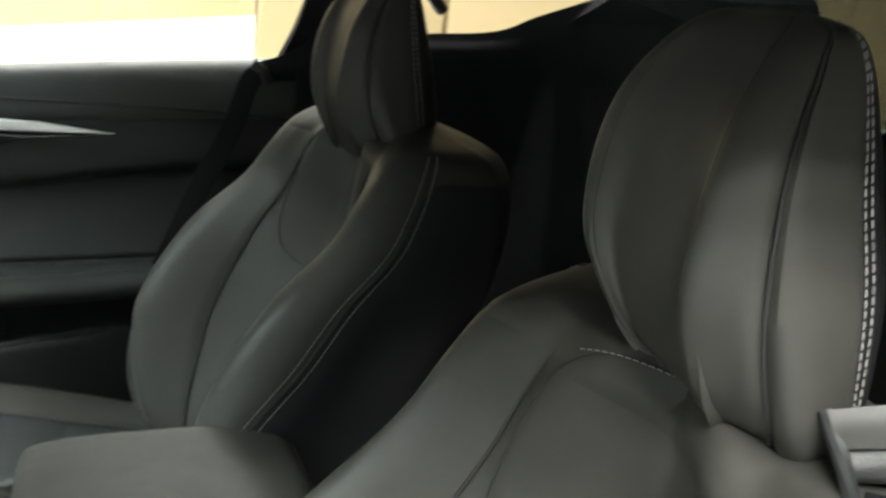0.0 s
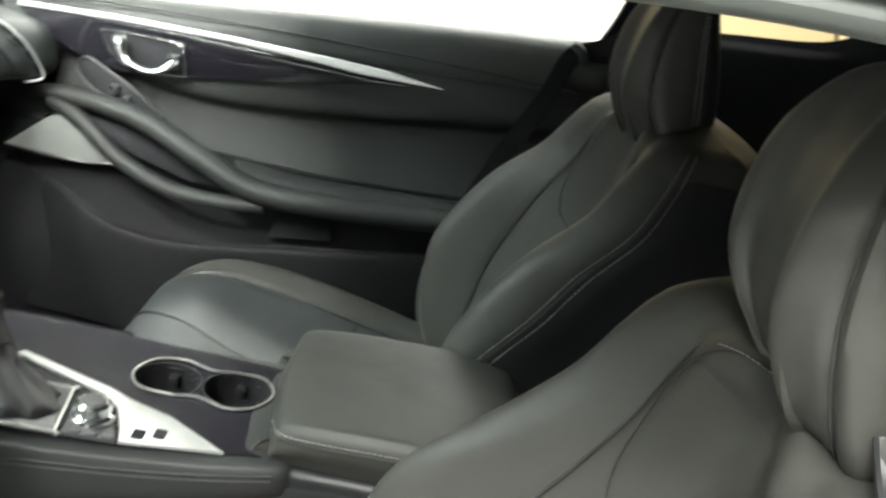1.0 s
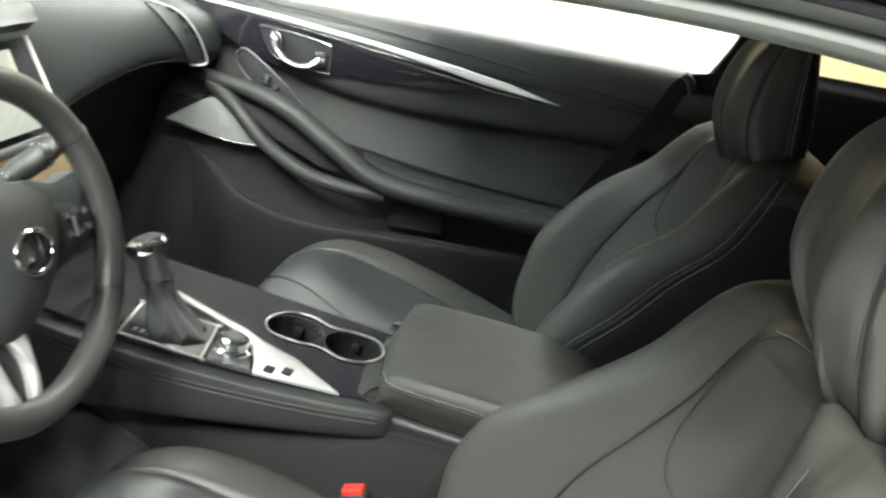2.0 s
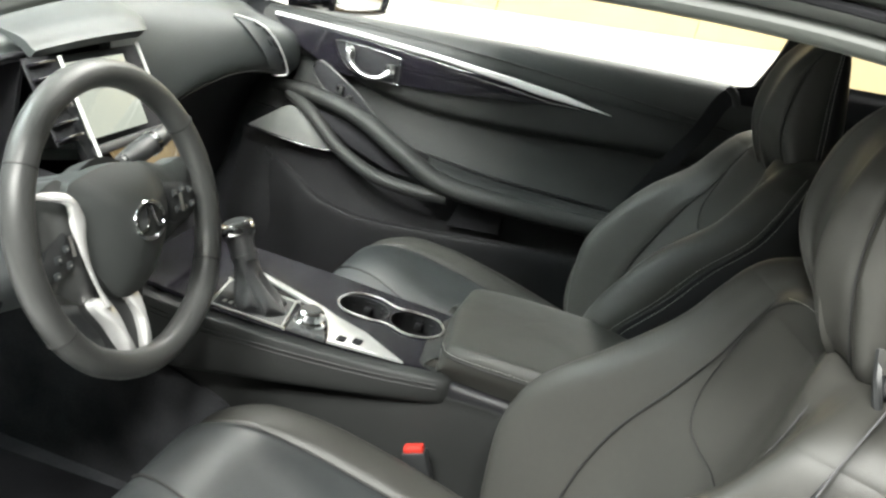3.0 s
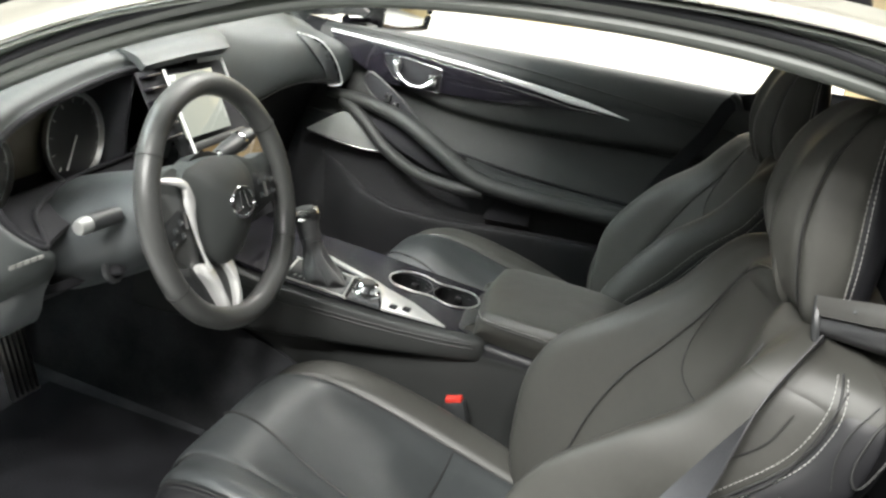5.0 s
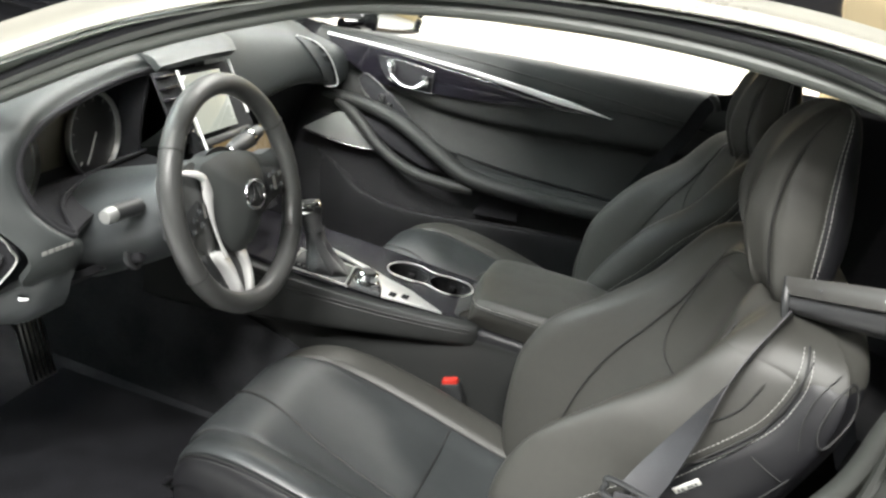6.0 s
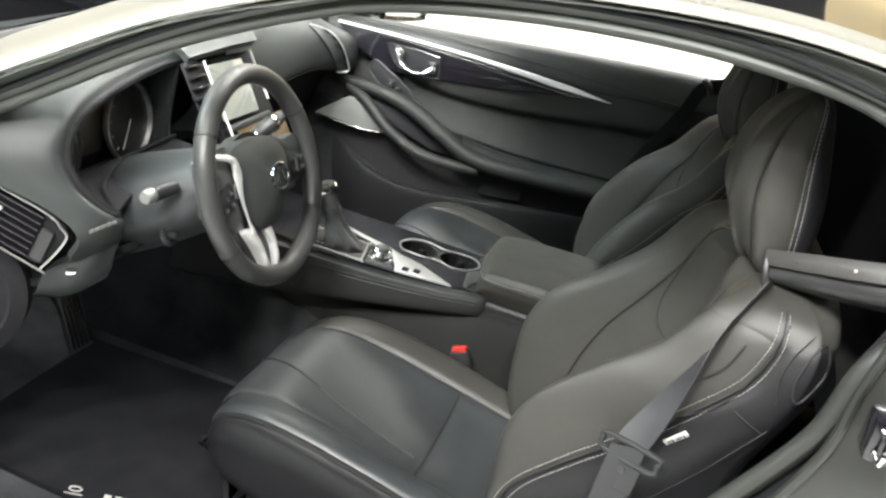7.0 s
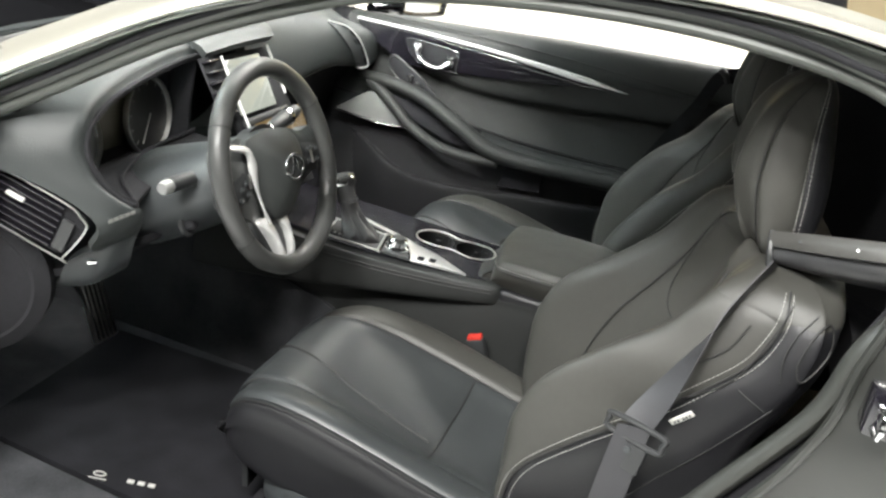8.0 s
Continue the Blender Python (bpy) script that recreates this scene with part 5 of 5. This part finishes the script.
part("side_cover", lathe([(0.13, -0.03), (0.128, 0.0), (0.105, 0.012), (0.10, 0.010), (0.085, 0.016), (0.002, 0.022)], basis((-0.39, -0.69, 0.555), (0.85, 0.4, 0.0), (0, 0, 1)), 40), DARK, dash, "rounded dark cover beside the footwell")
# centre stack
top = net([[(-0.262, -0.250, 0.902), (-0.250, -0.15, 0.912), (-0.245, -0.06, 0.914), (-0.252, 0.0, 0.910), (-0.275, 0.045, 0.902)], [(-0.30, -0.255, 0.918), (-0.295, -0.15, 0.930), (-0.29, -0.05, 0.932), (-0.30, 0.03, 0.926), (-0.315, 0.075, 0.913)], [(-0.45, -0.27, 0.922), (-0.45, -0.15, 0.933), (-0.45, -0.04, 0.935), (-0.45, 0.06, 0.928), (-0.46, 0.11, 0.915)], [(-0.75, -0.27, 0.81), (-0.75, -0.15, 0.82), (-0.75, -0.04, 0.82), (-0.75, 0.07, 0.82), (-0.75, 0.12, 0.81)]], 34, 34)
part("centre_hood", sheet(top, 0.014), DASH, dash, "padded hood over the centre screen")
SC = basis((-0.222, -0.085, 0.826), (-0.03, 1, -0.02), (-0.62, 0, 1))
# dark material in place of the shade under the hood's overhang
part("stack_face", slab([(-0.150, 0.078), (0.100, 0.074), (0.130, -0.05), (0.115, -0.22), (-0.10, -0.22), (-0.12, -0.06)], 0.01, SC @ pose(0, 0, -0.024), 0.004), DARK, dash)
part("upper_screen", slab([(-0.112, 0.064), (0.040, 0.062), (0.040, -0.044), (-0.112, -0.042)], 0.004, SC @ pose(0, 0, -0.006), 0.001), SCREEN, dash, "upper touch screen, its pale reflection put in as glow")
for u, foot_v in ((-0.122, -0.095), (0.080, -0.030)):
    part("screen_rail", tube([tuple(SC @ Vector(p)) for p in ((u, 0.074, 0.002), (u, 0.01, 0.004), (u * 0.98, foot_v, 0.006))], 0.0026, 20, 8), SILVER, dash, "slim chrome rail")
part("screen_shelf", rbox(-0.116, 0.070, -0.066, -0.052, -0.008, 0.008, 0.004, m=SC), PLASTIC, dash)
SL = basis((-0.166, -0.060, 0.735), (-0.03, 1, -0.02), (-0.70, 0, 1))
ls = part("lower_screen", slab([(-0.110, 0.046), (0.110, 0.046), (0.100, -0.066), (-0.098, -0.066)], 0.004, SL, 0.002), SCREEN_LOW, dash, "lower touch screen, its tan reflection put in as glow")
part("screen_bar", rbox(-0.10, 0.07, -0.052, -0.042, 0.003, 0.0048, 0, m=SL), PLASTIC, ls)
part("stack_knob", lathe([(0.014, 0), (0.014, 0.012), (0.012, 0.016), (0.001, 0.017)], SL @ pose(0.060, -0.078, -0.004), 20), PLASTIC, dash)
for k in range(5):
    part("stack_key", rbox(-0.09 + 0.026 * k, -0.072 + 0.026 * k, -0.082, -0.072, -0.006, 0.002, 0.002, m=SL), CHROME if k % 2 else PLASTIC, dash)
CV = basis((-0.236, -0.242, 0.838), (-0.02, 1, 0), (-0.62, 0, 1))
# the vent is darkened likewise, for the hood's shade
cv = part("centre_vent", slab([(-0.028, 0.062), (0.026, 0.062), (0.022, -0.055), (-0.022, -0.055)][::-1], 0.004, CV, 0.001), DARK, dash, "upright centre air vent")
for k in range(6):
    part("slat", rbox(-0.026, 0.024, 0.050 - 0.02 * k, 0.054 - 0.02 * k, 0.002, 0.014, 0.001, m=CV), GLOSS, cv)

# ---- steering wheel and column ----
TILT = radians(23.5)
HUB = Vector((-0.028, -0.391, 0.785))
WV = Vector((-math.sin(TILT), 0, math.cos(TILT)))  # up in the wheel's plane
SW = basis(HUB, (0.07, 0.9976, 0), WV)  # third axis faces the driver
sw = thing("steering_wheel", tuple(HUB), "black leather steering wheel with chrome lower spoke", "steering wheel")
rim = [(0.168 * math.cos(a), 0.168 * math.sin(a) * (1 if math.sin(a) > -0.8 else 0.985), 0) for a in np.linspace(0, 2 * math.pi, 48, endpoint=False)]
part("rim", tube([tuple(SW @ Vector(p)) for p in rim], 0.0172, 96, 16, closed=True, r2=0.0165), RIM_LEATHER, sw, "black leather rim")
for a in (32, 148, 212, 328):
    c = Vector((0.168 * math.cos(radians(a)), 0.168 * math.sin(radians(a)), 0))
    M = SW @ Matrix.Translation(c) @ Matrix.Rotation(radians(a), 4, "Z") @ pose(0, 0, 0, 90)
    part("rim_seam", lathe([(0.0150, -0.0010), (0.0178, -0.0006), (0.0178, 0.0006), (0.0150, 0.0010)], M, 24), SEAM, sw)


SWH = SW @ pose(0, 0, -0.020)


def dome(outline, h, rim_h, n=48, rings=8):
    """A cushion-shaped cap over a smooth outline."""
    o = cr([(*p, 0) for p in outline], n, True)
    c = o.mean(0)
    G = [o + [0, 0, -0.02]]
    for t in np.linspace(0, 1, rings):
        k = 1 - 0.97 * t
        G.append(c + (o - c) * k + [0, 0, rim_h + (h - rim_h) * (1 - k ** 2.2)])
    bm = grid_bm(np.array(G), True, True)
    bmesh.ops.transform(bm, matrix=SWH, verts=bm.verts[:])
    return bm


part("airbag_cover", dome([(-0.086, 0.050), (-0.050, 0.064), (0.0, 0.067), (0.050, 0.057), (0.080, 0.032), (0.085, 0.0), (0.066, -0.038), (0.030, -0.070), (-0.006, -0.083), (-0.040, -0.080), (-0.064, -0.050), (-0.080, -0.010)], 0.046, 0.020), SOFT, sw, "grey padded airbag cover")
bd = part("badge", tube([tuple(SWH @ Vector((0.010 + 0.027 * math.cos(a), -0.004 + 0.021 * math.sin(a), 0.046))) for a in np.linspace(0, 2 * math.pi, 24, endpoint=False)], 0.0028, 40, 8, closed=True), CHROME, sw, "oval chrome badge ring")
for sg in (-1, 1):
    part("badge_bar", tube([tuple(SWH @ Vector(p)) for p in ((0.010 + sg * 0.004, 0.012, 0.0475), (0.010 + sg * 0.009, -0.010, 0.0480), (0.010 + sg * 0.020, -0.014, 0.0465))], 0.0020, 10, 6), CHROME, bd)
for sg, sp, pad_outline, keys in (
        (-1, [(-0.070, 0.056), (-0.112, 0.058), (-0.138, 0.050), (-0.141, 0.004), (-0.138, -0.046), (-0.118, -0.052), (-0.084, -0.074), (-0.062, -0.060)], [(-0.100, 0.010), (-0.122, 0.006), (-0.142, -0.012), (-0.144, -0.036), (-0.120, -0.034), (-0.098, -0.028)], [(-0.112, -0.004), (-0.112, -0.022), (-0.127, -0.012), (-0.134, -0.028)]),
        (1, [(0.060, 0.052), (0.112, 0.044), (0.160, 0.046), (0.168, 0.016), (0.160, -0.022), (0.118, -0.036), (0.066, -0.042)], [(0.078, 0.022), (0.108, 0.022), (0.138, 0.014), (0.146, -0.006), (0.130, -0.024), (0.084, -0.022)], [(0.096, 0.010), (0.112, 0.012), (0.128, 0.008), (0.096, -0.010), (0.112, -0.012), (0.128, -0.010)])):
    # only the left spoke is paler: its reflection is put into the colour
    part("side_spoke", dome(sp, 0.020, 0.006), SPOKE_LIT if sg < 0 else SOFT, sw, "grey moulded spoke")
    pd = part("switch_pad", dome(pad_outline, 0.026, 0.019), PLASTIC, sw, "black thumb switch pad")
    for u, v in keys:
        part("button", rbox(u - 0.0045, u + 0.0045, v - 0.004, v + 0.004, 0.024, 0.0275, 0.0012, m=SWH), GREYPLASTIC, pd)
        part("button_mark", rbox(u - 0.0015, u + 0.0015, v - 0.0012, v + 0.0012, 0.0270, 0.0280, 0, m=SWH), MARK, pd)
    part("rocker_key", tube([tuple(SWH @ Vector((sg * 0.104, v, 0.0275))) for v in (0.008, -0.002, -0.014)], 0.0022, 10, 6), SATIN, pd)
part("chrome_arm", tube([tuple(SWH @ Vector(p)) for p in ((-0.150, 0.060, 0.018), (-0.124, 0.055, 0.024), (-0.098, 0.046, 0.028), (-0.090, 0.030, 0.029), (-0.090, 0.004, 0.028), (-0.086, -0.026, 0.026), (-0.076, -0.058, 0.024), (-0.066, -0.080, 0.023))], 0.0085, 60, 10, r2=0.0050, taper=[0.3, 0.9, 1.2, 1.3, 1.1, 0.65, 0.5, 0.75]), BRIGHT, sw, "slim chrome trim")
part("chrome_spoke", dome([(-0.082, -0.074), (-0.054, -0.078), (-0.040, -0.118), (-0.027, -0.156), (-0.036, -0.158), (-0.046, -0.148), (-0.062, -0.112)], 0.026, 0.016), BRIGHT, sw, "broad chrome prong of the lower spoke")
part("chrome_spoke", dome([(-0.026, -0.076), (-0.002, -0.080), (0.004, -0.116), (0.003, -0.150), (-0.006, -0.158), (-0.013, -0.152), (-0.014, -0.112)], 0.024, 0.016), BRIGHT, sw, "narrow satin prong of the lower spoke")
part("lower_spoke", dome([(-0.086, -0.066), (0.020, -0.066), (0.014, -0.12), (0.014, -0.164), (-0.050, -0.164), (-0.066, -0.12)], 0.012, 0.004), PLASTIC, sw)
part("hub_rear", lathe([(0.075, 0.0), (0.07, -0.03), (0.05, -0.045)], SWH, 32), PLASTIC, sw)
col = thing("steering_column", (-0.15, -0.365, 0.68), "grey steering column shroud with two stalks", "steering column")
AX = SW.to_3x3() @ Vector((0, 0, -1))
rings = []
for d, r, dz in ((0.045, 0.058, 0.0), (0.06, 0.074, -0.005), (0.12, 0.090, -0.022), (0.19, 0.10, -0.03), (0.24, 0.105, -0.035)):
    c = HUB + AX * d + Vector((0, 0, dz))
    rings.append([tuple(c + Vector((0, 1, 0)) * r * 1.28 * math.cos(a) + WV * r * (0.86 if math.sin(a) > 0 else 0.72) * math.sin(a)) for a in np.linspace(0, 2 * math.pi, 20, endpoint=False)])
part("shroud", grid_bm(net(rings, 48, 20, True), True, True), GREYPLASTIC, col)
part("wiper_stalk", tube([(-0.105, -0.335, 0.795), (-0.10, -0.27, 0.812), (-0.10, -0.185, 0.828)], 0.0105, 24, 12, r2=0.009, taper=[0.6, 0.75, 1.1, 1.5, 1.5, 1.1]), PLASTIC, col, "black wiper stalk")
part("stalk_ring", tube([(-0.10, -0.225, 0.820), (-0.10, -0.217, 0.822)], 0.0165, 4, 14), CHROME, col)
part("stalk_ring", tube([(-0.10, -0.290, 0.807), (-0.10, -0.282, 0.809)], 0.0105, 4, 14), CHROME, col)
part("light_stalk", tube([(-0.130, -0.494, 0.759), (-0.135, -0.519, 0.758), (-0.138, -0.547, 0.758)], 0.0125, 16, 12), PLASTIC, col, "black light stalk")
part("stalk_knob", tube([(-0.138, -0.544, 0.758), (-0.140, -0.566, 0.756)], 0.0118, 10, 16, taper=[0.9, 1.05, 1.0, 0.8]), BRUSHED, col, "chrome stalk knob")
part("adjust_ring", lathe([(0.020, 0.0), (0.020, 0.006), (0.014, 0.008), (0.013, 0.0)], basis((-0.140, -0.476, 0.667), (0, 1, 0), (-0.5, 0, 1)), 24), PLASTIC, col)
part("adjust_knob", lathe([(0.010, 0.0), (0.010, 0.016), (0.007, 0.020), (0.001, 0.021)], basis((-0.140, -0.476, 0.667), (0, 1, 0), (-0.5, 0, 1)), 20), DARK, col)

# ---- belts ----
belt = thing("seat_belt", (0.72, -0.62, 0.4), "grey driver seat belt with guide arm and black tongue", "seat belt")


def webbing(P, across, width, thick=0.0016, n=50):
    P, W = cr(P, n), cr(across, n)
    W /= np.linalg.norm(W, axis=1, keepdims=True)
    G = np.array([P + W * width * t for t in np.linspace(-0.5, 0.5, 6)])
    return sheet(G, thick)


part("shoulder_webbing", webbing([(0.764, -0.545, 0.925), (0.722, -0.602, 0.852), (0.687, -0.642, 0.768), (0.655, -0.668, 0.690)], [(-0.25, -0.85, 0.4), (-0.2, -0.87, 0.38), (0.45, -0.75, 0.2), (0.93, -0.28, -0.06)], 0.045), WEB, belt)
part("lap_webbing", webbing([(0.654, -0.669, 0.688), (0.648, -0.680, 0.58), (0.645, -0.688, 0.45), (0.63, -0.69, 0.36)], [(0.95, -0.15, 0.2), (0.97, -0.1, 0.1), (0.98, -0.05, 0.05), (1, 0, 0)], 0.046), WEB, belt)
TM = basis((0.658, -0.668, 0.680), (0.93, -0.28, -0.06), (0.15, 0.1, 1))
part("tongue", tube([tuple(TM @ Vector(p)) for p in ((-0.036, 0.010, 0), (0.036, 0.012, 0), (0.040, 0.0, 0), (0.034, -0.012, 0), (-0.034, -0.012, 0), (-0.040, 0.0, 0))], 0.0042, 60, 8, closed=True), PLASTIC, belt, "black belt tongue")
part("tongue_plate", rbox(-0.024, 0.024, -0.055, -0.012, -0.002, 0.002, 0.001, m=TM), PLASTIC, belt)
part("tongue_rivet", lathe([(0.005, 0), (0.005, 0.003), (0.001, 0.004)], TM @ pose(0, -0.026, 0.002), 14), GREYPLASTIC, belt)
arm_b = part("guide_arm", ribbon([(0.750, -0.505, 0.956), (0.800, -0.540, 0.977), (0.870, -0.578, 1.002), (0.960, -0.603, 1.029)], [(0.753, -0.515, 0.937), (0.805, -0.555, 0.957), (0.875, -0.595, 0.981), (0.965, -0.623, 1.006)], 30, 6, 0.002, 0.006), ARMGREY, belt, "grey belt guide arm")
part("guide_body", ribbon([(0.756, -0.511, 0.935), (0.810, -0.550, 0.954), (0.880, -0.588, 0.977), (0.965, -0.613, 1.002)], [(0.770, -0.515, 0.915), (0.828, -0.548, 0.927), (0.898, -0.583, 0.944), (0.970, -0.603, 0.963)], 30, 8, 0.010, 0.02), BOOT, belt)
for x, y, z, rivet_metal in ((0.785, -0.541, 0.961, GREYPLASTIC), (0.850, -0.579, 0.983, SATIN)):
    part("rivet", lathe([(0.002, 0.0), (0.002, 0.0012), (0.001, 0.0015)], basis((x, y, z), (1, -0.5, 0.15), (0.2, 0.6, 1)), 12), rivet_metal, arm_b)
part("guide_loop", tube([(0.752, -0.501, 0.954), (0.756, -0.519, 0.929), (0.764, -0.525, 0.904), (0.772, -0.513, 0.898)], 0.005, 24, 8), PLASTIC, belt)
belt2 = thing("seat_belt", (0.6, 0.66, 0.5), "black seat belt hanging beside the passenger seat", "seat belt")
part("webbing", webbing([(0.80, 0.62, 1.10), (0.70, 0.655, 1.0), (0.632, 0.672, 0.962), (0.60, 0.66, 0.88), (0.545, 0.645, 0.77), (0.50, 0.64, 0.66)], [(0.4, 0.2, -0.6), (0.6, 0.2, -0.6), (0.8, 0.1, -0.5), (0.85, 0.1, -0.35), (0.85, 0.1, -0.35), (0.85, 0.1, -0.35)], 0.034), DARK, belt2)
part("guide", tube([(0.625, 0.650, 0.985), (0.640, 0.648, 0.975), (0.652, 0.655, 0.955)], 0.008, 12, 8), PLASTIC, belt2)

# ---- floor things ----
mat = thing("floor_mat", (-0.1, -0.45, 0.226), "black felt driver floor mat with pale woven lettering", "floor mat")
part("felt", slab([(-0.42, -0.62), (0.05, -0.655), (0.10, -0.60), (0.10, -0.20), (0.0, -0.16), (-0.42, -0.18)], 0.012, basis((0, 0, 0.226), (1, 0, 0), (0, 1, 0)), 0.004), MATFELT, mat)
ME = basis((-0.118, -0.614, 0.2385), (0.96, 0.26, 0), (-0.26, 0.96, 0))
part("emblem", tube([tuple(ME @ Vector((-0.045 + 0.010 * math.cos(a), 0.004 + 0.006 * math.sin(a), 0.001))) for a in np.linspace(0, 6.28, 16, endpoint=False)], 0.0013, 30, 6, closed=True), STITCH, mat)
part("emblem_line", rbox(-0.060, -0.030, -0.010, -0.008, 0, 0.001, 0, m=ME), STITCH, mat)
for u in (0.004, 0.022, 0.040):
    part("lettering_bar", rbox(u, u + 0.012, -0.005, 0.005, 0, 0.0012, 0.0005, m=ME), STITCH, mat)
pedal = thing("foot_rest", (-0.37, -0.345, 0.30), "ribbed metal foot pedal under the dashboard", "pedal")
PM = basis((-0.372, -0.345, 0.372), (0.15, 1, 0.1), (-0.45, -0.35, 1))
part("pad", rbox(-0.028, 0.028, -0.064, 0.064, -0.008, 0.004, 0.004, m=PM), SATIN, pedal)
for k in range(5):
    part("rib", rbox(-0.024 + 0.0108 * k, -0.0195 + 0.0108 * k, -0.058, 0.058, 0.003, 0.008, 0.002, m=PM), PLASTIC, pedal)
part("lever", tube([tuple(PM @ Vector((0, 0.0, -0.01))), (-0.50, -0.42, 0.55)], 0.008, 6, 8), DARK, pedal)
sleeve = thing("headrest_guide", (0.790, 0.300, 0.918), "small bright headrest release on the passenger seat shoulder", "headrest guide")
part("button", lathe([(0.004, -0.006), (0.0045, 0.004), (0.003, 0.006), (0.0005, 0.0065)], pose(0.790, 0.300, 0.930), 16), SATIN, sleeve)
part("base", lathe([(0.007, -0.020), (0.007, -0.006), (0.004, -0.005)], pose(0.790, 0.300, 0.930), 16), PLASTIC, sleeve)
